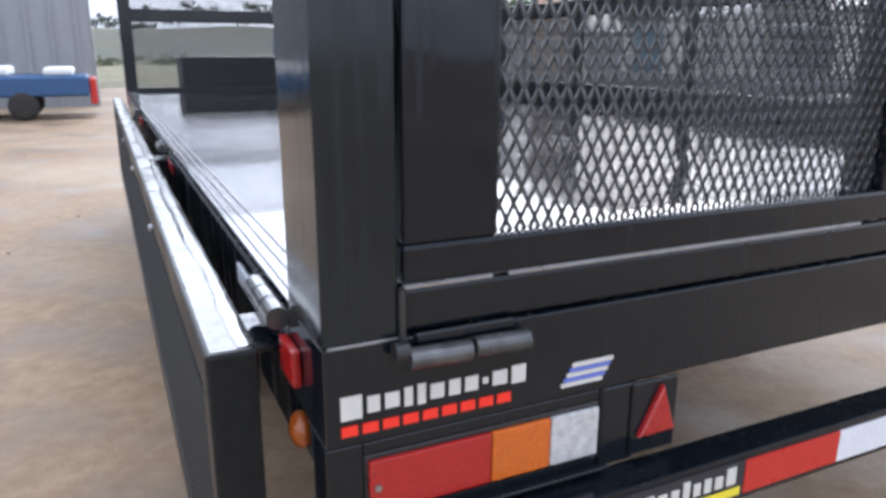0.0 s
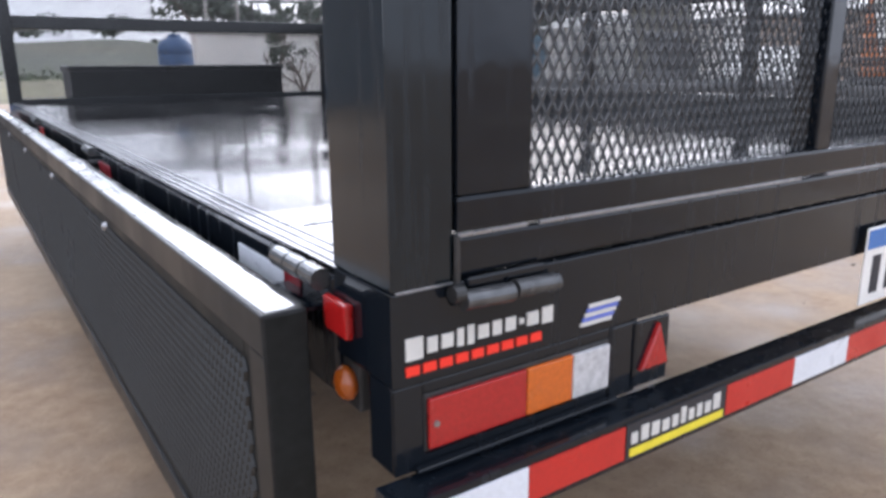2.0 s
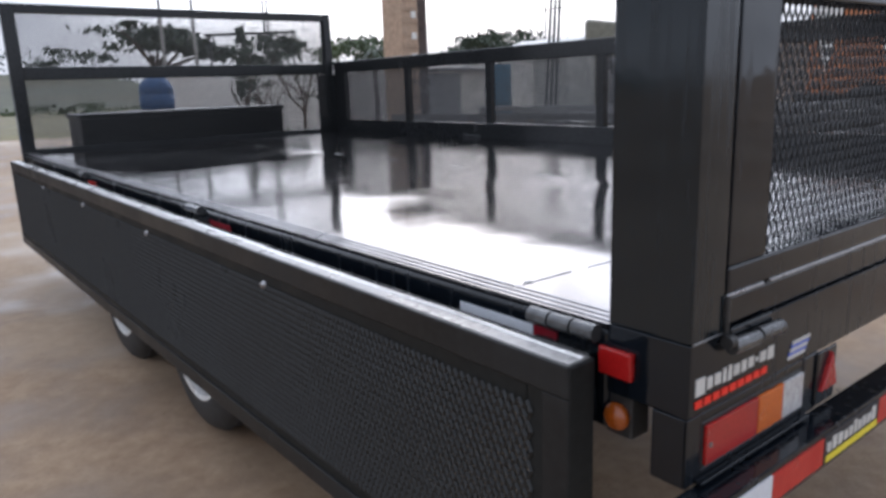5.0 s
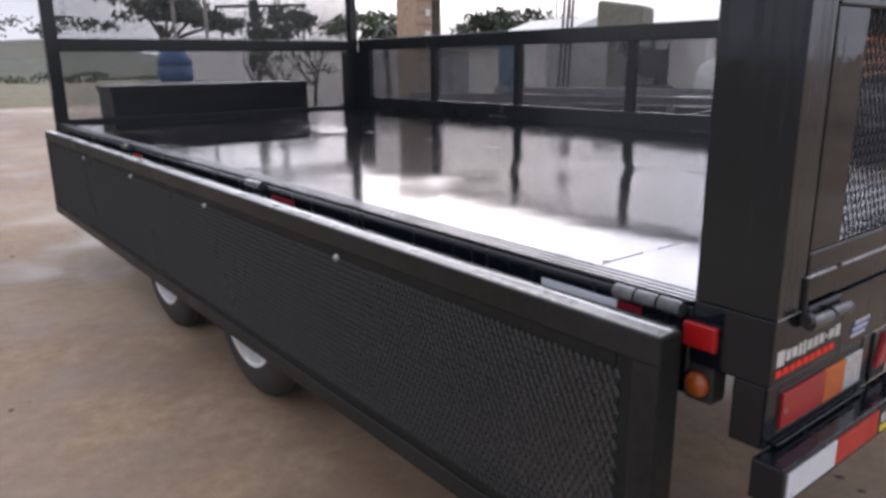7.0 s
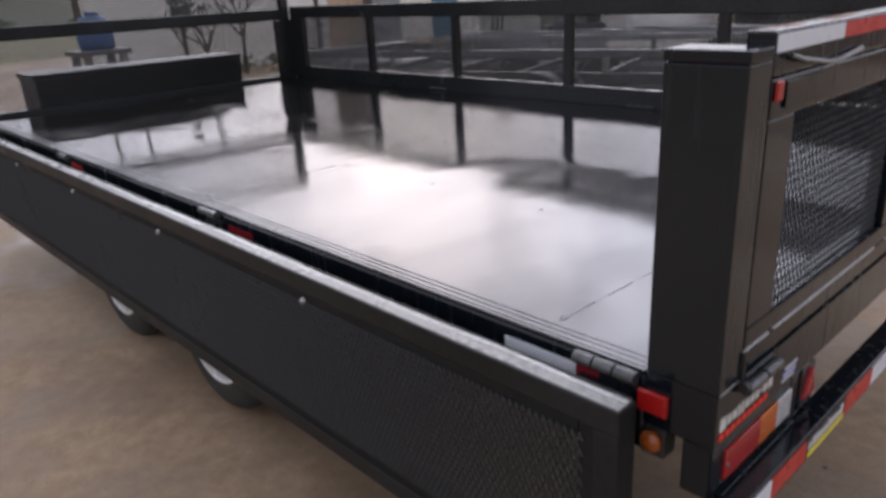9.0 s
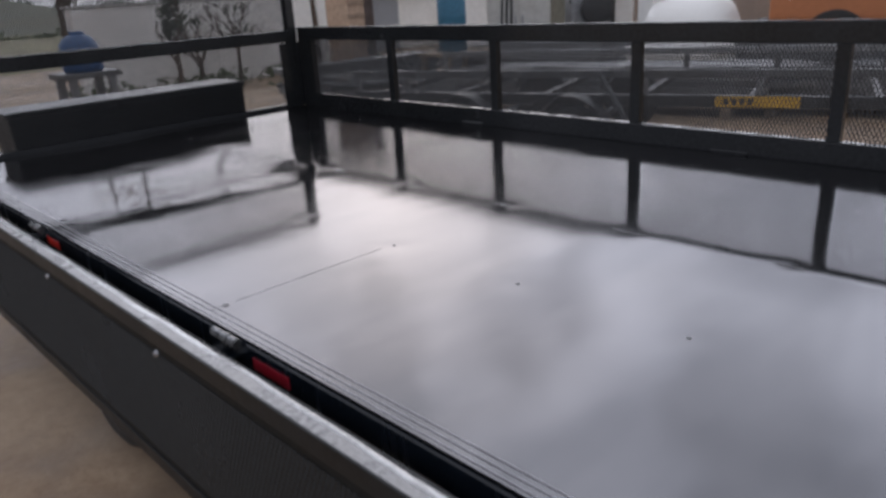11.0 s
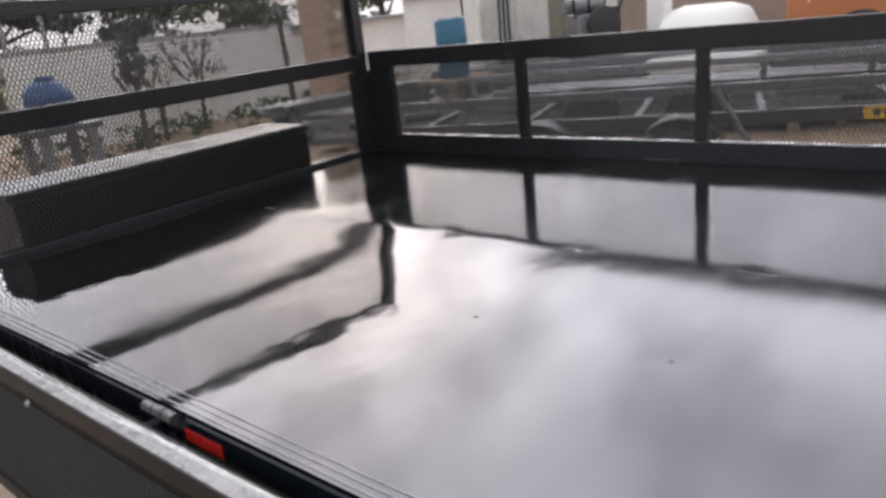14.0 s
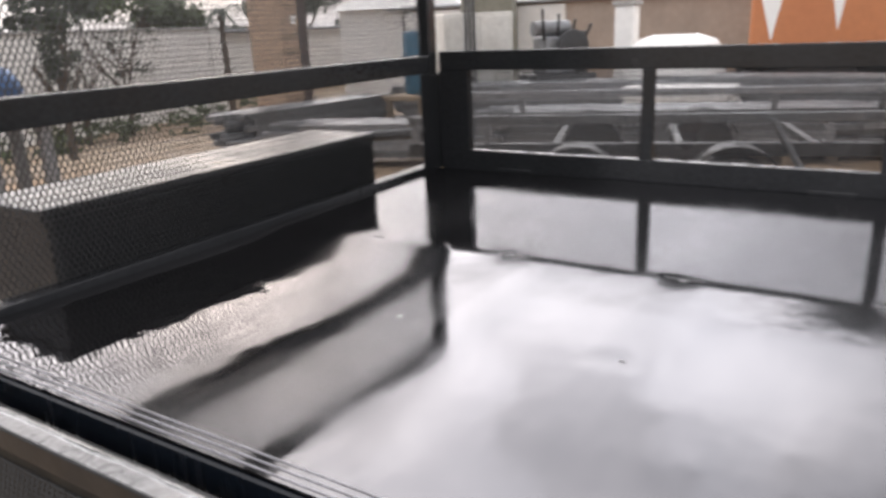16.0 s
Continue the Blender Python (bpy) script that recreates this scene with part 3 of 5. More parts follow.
def deck():
    g = 0.0006
    for y0, y1 in ((0.13, 0.35), (0.35, YF)):
        deck_sheet(XL + 0.002, XR - 0.002, y0 + g, y1 - g, 0.010, 0.02)

    def bead_run(x, x1, y, gap, r, dull):
        while x < x1:
            w = random.uniform(0.04, 0.13)
            z = float(deck_z(x + w / 2, y))
            tp("weld_bead", rod((x, y, z), (x + w, y + random.uniform(-0.001, 0.001), z), r, r * 0.75, 6), STEEL_DARK if random.random() < dull else GREY_STEEL)
            x += w + random.uniform(0.1, 1.0) * gap

    # weld runs across the sheets, fading out away from the edge
    bead_run(XL + 0.06, XR - 0.1, 0.35, 0.14, 0.0018, 0.4)
    bead_run(XL + 0.03, 0.62, 1.802, 0.02, 0.001, 0.9)
    # tack welds along the lengthwise joint and rows of plug welds over the cross members
    for y in (0.84, 1.31, 1.80, 2.25, 2.73, 3.19, 3.68, 4.15):
        w = random.uniform(0.02, 0.05)
        z = float(deck_z(SEAM_X, y))
        tp("tack_weld", rod((SEAM_X - 0.002, y - w, z), (SEAM_X + 0.002, y + w, z), 0.0026, 0.0018, 6), STEEL_DARK)
    rows = [(0.665, y, 0.0055) for y in (0.345, 0.84, 1.31, 1.79, 2.25, 2.72, 3.19, 3.71)] + [(1.72, y, 0.0065) for y in (0.84, 1.33, 2.25, 3.19)]
    rows += [(SEAM_X - 0.004, y, 0.010) for y in (1.80, 2.73, 3.19, 3.68)] + [(0.115, 1.806, 0.010), (0.125, 0.352, 0.008)]
    for x, y, r in rows:
        x, y = x + random.uniform(-0.006, 0.006), y + random.uniform(-0.008, 0.008)
        z = float(deck_z(x, y))
        tp("plug_weld", lathe([(z - 0.001, r), (z + 0.0008, r), (z + 0.0016, r * 0.6), (z + 0.0006, r * 0.25)], (x, y, 0), "Z", 14), STEEL_DARK)
        if r > 0.006:
            tp("weld_centre", lathe([(z + 0.0005, r * 0.22), (z + 0.002, r * 0.18)], (x, y, 0), "Z", 10), GREY_STEEL)
    tp("deck_base", box(XL + 0.01, XR - 0.01, 0.13, YF, DZ - 0.03, DZ - 0.018), BLACK_DULL)
    # side rails of the deck, with a ribbed top edge
    for side, x0, x1 in (("l", XL - 0.004, XL + 0.05), ("r", XR - 0.05, XR + 0.004)):
        tp("side_rail", box(x0 + (0.002 if side == "r" else 0), x1 - (0.002 if side == "l" else 0), 0.126, YF + 0.04, DZ - 0.15, DZ - 0.0085, 0.004), BLACK)
    for k in range(3):
        x = XL + 0.012 + k * 0.016
        tp("edge_rib", rod((x, 0.13, DZ + 0.0005), (x, YF - 0.01, DZ + 0.0005), 0.0016, 0.0016, 6), GREY_STEEL)
    # frame beneath
    for y in (0.5, 1.1, 1.5, 2.33, 3.2, 3.8, 4.3):
        tp("cross_member", box(XL + 0.06, XR - 0.06, y - 0.03, y + 0.03, DZ - 0.13, DZ - 0.031, 0.004), BLACK_DULL)
    for x in (0.62, 1.67):
        tp("chassis_beam", box(x - 0.04, x + 0.04, 0.53, YF + 0.9, DZ - 0.27, DZ - 0.131, 0.005), BLACK_DULL)


def drop_side(x0, x1, y0, y1, z0, z1, mesh_x, folded):
    """One hinged side of the deck: a tube frame with expanded metal."""
    root = new("drop_side")
    root.parent = trailer
    root.matrix_parent_inverse = TINV
    root["label"] = "drop side folded down beside the deck" if folded else "drop side standing upright along the deck"
    w = 0.082
    paint = BLACK_MUTED if folded else BLACK_HAZED
    rail = 0.047 if folded else w              # the folded side has a tube outside and a flat bar set back inside it
    wb = w if folded else 0.138
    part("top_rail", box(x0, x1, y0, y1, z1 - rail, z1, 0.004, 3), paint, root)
    part("top_strip", box(x0 + 0.005, x1 - 0.005, y0 + 0.004, y1 - 0.004, z1 - 0.002, z1 + 0.0015, 0.001), BLACK_DUST_SHEEN if folded else WET_BLACK, root, "dusty top face of the rail, paled for its sky sheen" if folded else "wet top face of the rail")
    if folded:
        # metal strip painting sky sheen on the top face's wet inner half, uneven edge
        bm = bmesh.new()
        n = 150
        rows = []
        for k in range(n + 1):
            y = y0 + 0.006 + (y1 - y0 - 0.012) * k / n
            e = x0 + 0.029 + 0.0035 * math.sin(y * 5.3) + 0.002 * math.sin(y * 17.0 + 1.0) + random.uniform(-0.0012, 0.0012)
            rows.append([bm.verts.new(p) for p in ((e, y, z1 + 0.0012), (e + 0.003, y, z1 + 0.0030), (x1 - 0.002, y, z1 + 0.0034), (x1 - 0.001, y, z1 + 0.0012))])
        for p, q in zip(rows, rows[1:]):
            for k in range(3):
                bm.faces.new((p[k], p[k + 1], q[k + 1], q[k]))
        part("sky_sheen", bm, SHEEN_STEEL, root, "bright metal strip for sky sheen on the wet rail", True)
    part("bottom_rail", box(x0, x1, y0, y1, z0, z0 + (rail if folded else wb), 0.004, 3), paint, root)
    stiles = [y0 + 0.04, y1 - (0.04 if folded else 0.075)]
    stiles[1:1] = [0.98 + 0.858 * k for k in range(4)] if folded else [1.11, 1.95, 2.79, 3.62]
    for k, y in enumerate(stiles):
        h = (0.04 if folded or k == 0 else 0.075) if k in (0, len(stiles) - 1) else 0.024
        inset = 0.0004 if k in (0, len(stiles) - 1) else (0.022 if folded else 0.0015)
        if folded and k in (0, len(stiles) - 1):
            ya, yb = (y - h, y - h + rail) if k == 0 else (y + h - rail, y + h)
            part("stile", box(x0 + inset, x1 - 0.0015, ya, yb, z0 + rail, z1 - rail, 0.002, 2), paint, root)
            ya, yb = (yb, y + h) if k == 0 else (y - h, ya)
            part("flat_bar", box(x0 + 0.006, x1 - 0.004, ya, yb, z0 + rail, z1 - rail, 0.001), BLACK_MATT, root)
        else:
            part("stile", box(x0 + inset, x1 - 0.0015, y - h, y + h, z0 + wb, z1 - w, 0.002, 2), BLACK_MATT if folded else paint, root)
    if folded:
        # added black sheet, only there to darken the end face
        part("end_darkener", box(x0 + 0.003, x1 - 0.002, y0 - 0.0015, y0 + 0.001, z0 + 0.003, z1 - 0.003, 0.0006), BLACK_MATT, root, "thin black sheet added to darken the end face")
        for za, zb in ((z0 + rail, z0 + w), (z1 - w, z1 - rail)):
            part("flat_bar", box(x0 + 0.0062, x1 - 0.0042, y0 + w, y1 - w, za, zb, 0.001), BLACK_MATT, root)
    for a, b in zip(stiles, stiles[1:]) if not folded else ((stiles[0], stiles[-1]),):
        lo, hi = (a + 0.03, b - 0.03)
        expanded_mesh("mesh_panel", root, (mesh_x, lo, z0 + wb - 0.01), (0, 1, 0), (0, 0, 1), hi - lo, z1 - z0 - w - wb + 0.02, MESH_MATT if folded else MESH_STEEL, strand=0.0036 if folded else 0.0032, tilt=0.0017 if folded else 0.0008)
    if not folded:
        # short bright strips painting wet highlights along the lower rail
        y = y0 + 0.1
        while y < y1 - 0.2:
            l = random.uniform(0.06, 0.13)
            part("rail_glint", box(x0 + 0.004, x1 - 0.006, y, y + l, z0 + wb, z0 + wb + 0.0012, 0.0005), SHEEN_STEEL, root, "bright patch imitating a wet glint on the lower rail")
            y += l + random.uniform(0.03, 0.12)
    if folded:
        for y in (1.04, 1.905, 2.75, 3.57):
            bm = lathe([(-0.006, 0.004), (-0.005, 0.0075), (0.0, 0.0085), (0.002, 0.011), (0.003, 0.011)], (x0 + 0.0025, y, z1 - 0.074), "X", 12)
            part("bolt", bm, GREY_STEEL, root, "bare steel bolt head", True)
    return root


def hinge_left(y0, y1, tube_mat):
    root = new("side_hinge")
    root.parent = trailer
    root.matrix_parent_inverse = TINV
    n = 3
    for k in range(n):
        a, b = y0 + (y1 - y0) * k / n + 0.002, y0 + (y1 - y0) * (k + 1) / n - 0.002
        part("knuckle", rod((0.037, a, DZ - 0.012), (0.037, b, DZ - 0.012), 0.0125, sides=16), tube_mat, root)
    part("leaf", box(0.008, 0.046, y0 + 0.01, y1 - 0.01, DZ - 0.05, DZ - 0.043, 0.001), BLACK, root)


def gate():
    """The tailgate, upright, with its frame, mesh and hinges."""
    root = new("tailgate")
    root.parent = trailer
    root.matrix_parent_inverse = TINV
    root["label"] = "upright tailgate with expanded metal panels"
    x0, x1, z0, z1 = 0.122, 2.168, 0.803, 1.223
    part("bottom_rail", box(x0, x1, 0.0, 0.045, z0, 0.840, 0.005, 2), BLACK, root)
    part("lower_tube", box(x0, x1, 0.0035, 0.05, 0.757, 0.799, 0.005, 2), BLACK, root)
    part("top_rail", box(x0, x1, 0.0, 0.045, 1.165, z1, 0.004, 2), BLACK, root)
    part("crown_rail", box(x0, x1, 0.002, 0.043, z1 + 0.002, 1.288, 0.005, 2), BLACK, root)
    stiles = ((x0, 0.218), (0.762, 0.802), (1.44, 1.48), (2.072, x1))
    for a, b in stiles:
        part("stile", box(a + 0.001, b - 0.001, 0.001, 0.044, 0.840, 1.165, 0.003, 2), BLACK, root)
    for (_, a), (b, _) in zip(stiles, stiles[1:]):
        expanded_mesh("mesh_panel", root, (a - 0.006, 0.018, 0.834), (1, 0, 0), (0, 0, 1), b - a + 0.012, 0.337, MESH_STEEL, strand=0.0042)
    # weld beads between the lower tubes, also standing in for bright edge highlights
    for x, l in ((0.122, 0.09), (0.23, 0.5), (0.8, 0.6), (1.45, 0.6)):
        part("weld_bead", rod((x, 0.001, 0.801), (x + l, 0.001, 0.801), 0.0024, sides=6), GREY_STEEL, root)
    tape = [TAPE_WHITE, TAPE_RED]
    for k in range(8):
        a = 0.128 + k * 0.254
        part("reflective_tape", box(a, a + 0.252, 0.0004, 0.0018, 1.258, 1.282), tape[k % 2], root, "white tape" if k % 2 == 0 else "red tape")
    part("marker", box(0.128, 0.152, -0.006, 0.0, 1.190, 1.220, 0.003), RED_LENS, root, "small red marker")
    # added bent bar that stands in for wet glints between the top rails
    pts = [(0.163, -0.005, 1.252), (0.20, -0.007, 1.243), (0.31, -0.007, 1.228), (0.36, -0.007, 1.229), (0.45, -0.005, 1.236)]
    bm = bmesh.new()
    for p, q in zip(pts, pts[1:]):
        add_rod(bm, p, q, 0.0042, sides=8)
    part("glint_bar", bm, WORN_STEEL, root, "bent steel bar standing in for wet glints along the rails")
    part("latch_plate", box(0.165, 0.30, -0.004, -0.0005, 1.178, 1.216, 0.001), BLACK, root)
    for x in (0.122, 1.9):
        for a, b in ((0.0, 0.062), (0.066, 0.125)):
            part("hinge_knuckle", rod((x + a, -0.010, 0.737), (x + b, -0.010, 0.735), 0.0105, sides=18), WORN_STEEL, root)
        part("hinge_leaf", box(x + 0.01, x + 0.115, -0.004, 0.0034, 0.746, 0.7565, 0.002), BLACK, root)
    # latch at the post
    part("latch_rod", rod((0.1195, -0.003, 0.742), (0.1195, -0.003, 0.802), 0.0035, sides=10), BLACK_DULL, root)
    part("latch_handle", rod((0.108, -0.011, 0.746), (0.121, -0.011, 0.746), 0.009, sides=12), BLACK_DULL, root)


def rear_end():
    tp("corner_post", box(0.046, 0.117, 0.0, 0.124, 0.7545, 1.250, 0.003, 3), BLACK_POST)
    tp("post_cap", box(0.046 - 0.001, 0.117 + 0.001, -0.001, 0.125, 1.2505, 1.269, 0.003, 2), BLACK)
    tp("corner_post", box(2.173, 2.244, 0.0, 0.124, 0.7545, 1.250, 0.003, 3), BLACK_POST)
    tp("post_cap", box(2.173 - 0.001, 2.244 + 0.001, -0.001, 0.125, 1.2505, 1.269, 0.003, 2), BLACK)
    tp("rear_beam", box(0.046, 2.244, 0.0, 0.125, 0.656, 0.754, 0.0025, 2), BLACK)
    tp("weld_bead", rod((0.05, -0.0005, 0.7543), (0.116, -0.0005, 0.7543), 0.0014, sides=6), GREY_STEEL)
    for x in (0.046, 2.244 - 0.301):
        tp("lamp_box", box(x, x + 0.301, 0.0035, 0.052, 0.560, 0.6555, 0.002, 2), BLACK)
        # frame round the sunken lamp
        tp("lamp_surround", box(x, x + 0.034, 0.0, 0.003, 0.560, 0.6555, 0.001), BLACK)
        tp("lamp_surround", box(x + 0.0342, x + 0.301, 0.0, 0.003, 0.6435, 0.6555, 0.001), BLACK)
        tp("lamp_surround", box(x + 0.0342, x + 0.301, 0.0, 0.003, 0.560, 0.5765, 0.001), BLACK)
        tp("lamp_shelf", box(x + 0.02, x + 0.31, -0.012, -0.0005, 0.5625, 0.5675, 0.001), BLACK)
    # bumper with its tape
    tp("bumper", box(0.022, 2.268, -0.045, 0.002, 0.497, 0.558, 0.003, 2), BLACK)
    for x in (0.375, 1.845):
        tp("bumper_bracket", box(x - 0.025, x + 0.025, 0.0, 0.05, 0.5585, 0.6555, 0.003), BLACK)
    marks = [(0.035, 0.182, TAPE_WHITE), (0.183, 0.332, TAPE_RED), (0.528, 0.688, TAPE_RED), (0.689, 0.838, TAPE_WHITE),
             (0.839, 0.99, TAPE_RED), (0.991, 1.14, TAPE_WHITE), (1.141, 1.29, TAPE_RED), (1.291, 1.44, TAPE_WHITE), (1.441, 1.59, TAPE_RED),
             (1.591, 1.74, TAPE_WHITE), (1.741, 1.89, TAPE_RED), (1.891, 2.04, TAPE_WHITE), (2.041, 2.25, TAPE_RED)]
    for a, b, m in marks:
        tp("reflective_tape", box(a, b, -0.0468, -0.045, 0.506, 0.549), m, label="red reflective tape" if m is TAPE_RED else "white reflective tape")
    sticker = new("bumper_sticker")
    sticker.parent = trailer
    sticker.matrix_parent_inverse = TINV
    part("backing", box(0.334, 0.526, -0.0470, -0.045, 0.504, 0.551), INK, sticker, "dark printed sticker")
    x = 0.342
    for k in range(10):
        w = random.uniform(0.009, 0.014)
        bm = box(0, w, -0.0485, -0.047, 0, random.uniform(0.014, 0.022))
        bm.transform(Matrix.Translation((x, 0, 0.524)))
        part("print_bar", bm, PRINT_WHITE, sticker, "white print")
        x += w + 0.006
    part("print_bar", box(0.340, 0.520, -0.0485, -0.047, 0.508, 0.518), STICKER_YELLOW, sticker, "yellow print")


def tail_lamp(x):
    root = new("tail_lamp")
    root.parent = trailer
    root.matrix_parent_inverse = TINV
    root["label"] = "rectangular tail lamp with red, amber and clear lenses"
    part("housing", box(x - 0.003, x + 0.263, 0.0002, 0.0032, 0.578, 0.642, 0.001), BLACK_DULL, root)
    for a, b, m, t in ((0.0, 0.129, RED_LENS, "red lens"), (0.130, 0.199, AMBER_LENS, "amber lens"), (0.200, 0.260, CLEAR_LENS, "clear lens")):
        part("lens", box(x + a, x + b, -0.0055, 0.0001, 0.582, 0.638, 0.002, 2), m, root, t)
    part("screw", lathe([(-0.0075, 0.0035), (-0.0054, 0.0035)], (x + 0.008, 0, 0.610), "Y", 10), GREY_STEEL, root)


def triangle(xc):
    root = new("triangle_reflector")
    root.parent = trailer
    root.matrix_parent_inverse = TINV
    part("backing_plate", box(xc - 0.034, xc + 0.030, -0.004, 0.002, 0.566, 0.654, 0.002), BLACK, root)
    bm = bmesh.new()
    pts = [(-0.026, 0.590), (0.025, 0.590), (0.005, 0.648)]
    rings = []
    for y, s in ((-0.004, 1.0), (-0.009, 1.0), (-0.011, 0.86)):
        cx, cz = sum(p[0] for p in pts) / 3, sum(p[1] for p in pts) / 3
        rings.append([bm.verts.new((xc + cx + (p[0] - cx) * s, y, cz + (p[1] - cz) * s)) for p in pts])
    for a, b in zip(rings, rings[1:]):
        for i in range(3):
            bm.faces.new((a[i], a[(i + 1) % 3], b[(i + 1) % 3], b[i]))
    bm.faces.new(rings[-1])
    bmesh.ops.recalc_face_normals(bm, faces=bm.faces)
    part("reflector", bm, RED_LENS, root, "red triangular reflector")


def side_marks():
    """Lamps and tape by the left rear corner and along the deck's edge."""
    root = new("side_markers")
    root.parent = trailer
    root.matrix_parent_inverse = TINV
    part("red_reflector", box(0.036, 0.0455, 0.079, 0.134, 0.684, 0.723, 0.003, 2), RED_LENS, root, "red rectangular side reflector")
    part("bracket", box(0.060, 0.095, 0.1345, 0.139, 0.592, 0.6555, 0.001), BLACK, root)
    part("lamp_housing", box(0.0545, 0.093, 0.088, 0.134, 0.592, 0.6555, 0.004, 2), BLACK_DULL, root, "black lamp housing")
    bm = lathe([(0.0, 0.0195), (-0.006, 0.0205), (-0.011, 0.018), (-0.015, 0.0135), (-0.0175, 0.007), (-0.0182, 0.0008)], (0.0543, 0.111, 0.622), "X", 28)
    part("amber_lamp", bm, AMBER_DARK, root, "amber side marker lamp", True)
    for a, b, m in ((0.215, 0.262, TAPE_DARK), (0.264, 0.434, TAPE_WHITE), (1.41, 1.555, TAPE_DARK), (2.85, 2.975, TAPE_RED)):
        tp("edge_tape", box(XL - 0.0062, XL - 0.0042, a, b, DZ - 0.060, DZ - 0.032), m, label="white reflective tape" if m is TAPE_WHITE else "red reflective tape along the deck edge")


def stickers():
    root = new("maker_sticker")
    root.parent = trailer
    root.matrix_parent_inverse = TINV
    x = 0.060
    for w, h in ((0.020, 0.023), (0.012, 0.016), (0.014, 0.015), (0.008, 0.019), (0.008, 0.021), (0.014, 0.015), (0.012, 0.016), (0.014, 0.015), (0.006, 0.006), (0.016, 0.015), (0.016, 0.019)):
        part("print_bar", box(x, x + w, -0.0016, 0.0, 0.692 - h / 2 + 0.003, 0.692 + h / 2 + 0.003), PRINT_WHITE, root, "white print")
        x += w + 0.0052
    x = 0.060
    for k in range(9):
        w = 0.0155
        part("print_bar", box(x, x + w, -0.0016, 0.0, 0.667, 0.677), STICKER_RED, root, "red print")
        x += w + 0.0045
    flag = new("flag_sticker")
    flag.parent = trailer
    flag.matrix_parent_inverse = TINV
    for k in range(5):
        a = 0.296 + k * 0.0032
        part("stripe", box(a, a + 0.052, -0.0016, 0.0, 0.668 + k * 0.0052, 0.6726 + k * 0.0052), PRINT_WHITE if k % 2 == 0 else STICKER_BLUE, flag)


def number_plate():
    root = new("number_plate")
    root.parent = trailer
    root.matrix_parent_inverse = TINV
    root["label"] = "white number plate with a blue band"
    x0, x1, z0, z1 = 0.93, 1.33, 0.570, 0.702
    part("plate", box(x0, x1, -0.012, -0.009, z0, z1, 0.001), STICKER_WHITE, root)
    part("band", box(x0 + 0.004, x1 - 0.004, -0.0135, -0.012, z1 - 0.036, z1 - 0.004), PLATE_BLUE, root, "blue band")
    for k in range(7):
        a = x0 + 0.026 + k * 0.051
        part("bar", box(a, a + 0.026, -0.0135, -0.012, z0 + 0.018, z0 + 0.083), INK, root, "dark bar")
    part("holder", box(x0 + 0.05, x1 - 0.05, -0.009, 0.0, z0 + 0.07, z1 - 0.01), BLACK, root)


def front_frame():
    root = new("front_frame")
    root.parent = trailer
    root.matrix_parent_inverse = TINV
    root["label"] = "tall front frame with expanded metal"
    y0, y1 = YF, YF + 0.06
    xl0, xl1, xr0, xr1 = 0.047, 0.120, 2.19, 2.2515
    zt, zm = 1.63, 1.262
    part("post", box(xl0, xl1, y0, y1, DZ - 0.14, zt, 0.006, 2), BLACK_HAZED, root)
    part("post", box(xr0, xr1, y0, y1, DZ - 0.14, zt, 0.006, 2), BLACK_HAZED, root)
    part("corner_plate", box(2.10, 2.296, y0 - 0.0035, y0 - 0.0005, DZ + 0.001, 1.18, 0.001), BLACK_HAZED, root)
    part("top_rail", box(xl1, xr0, y0 + 0.002, y1 - 0.002, zt - 0.055, zt - 0.001, 0.005, 2), BLACK_HAZED, root)
    part("middle_rail", box(xl1, xr0, y0 + 0.002, y1 - 0.002, zm - 0.078, zm, 0.005, 2), BLACK_HAZED, root)
    part("bottom_rail", box(xl1, xr0, y0 + 0.002, y1 - 0.002, DZ - 0.05, DZ + 0.022, 0.004, 2), BLACK_HAZED, root)
    for z0, z1 in ((DZ + 0.02, zm - 0.07), (zm - 0.006, zt - 0.05)):
        expanded_mesh("mesh_panel", root, (xl1 - 0.004, y1 - 0.012, z0), (1, 0, 0), (0, 0, 1), xr0 - xl1 + 0.008, z1 - z0, MESH_DARK, cell=(0.0172, 0.0325), strand=0.0044, thick=0.003, tilt=0.0012)


def drawbar():
    root = new("drawbar")
    root.parent = trailer
    root.matrix_parent_inverse = TINV
    for x in (0.62, 1.67):
        part("arm", rod((x, YF + 0.88, DZ - 0.2), (1.145, YF + 1.9, DZ - 0.22), 0.05, sides=8), BLACK_DULL, root)
    part("coupling", box(1.09, 1.20, YF + 1.85, YF + 2.1, DZ - 0.26, DZ - 0.17, 0.015), GREY_STEEL, root)


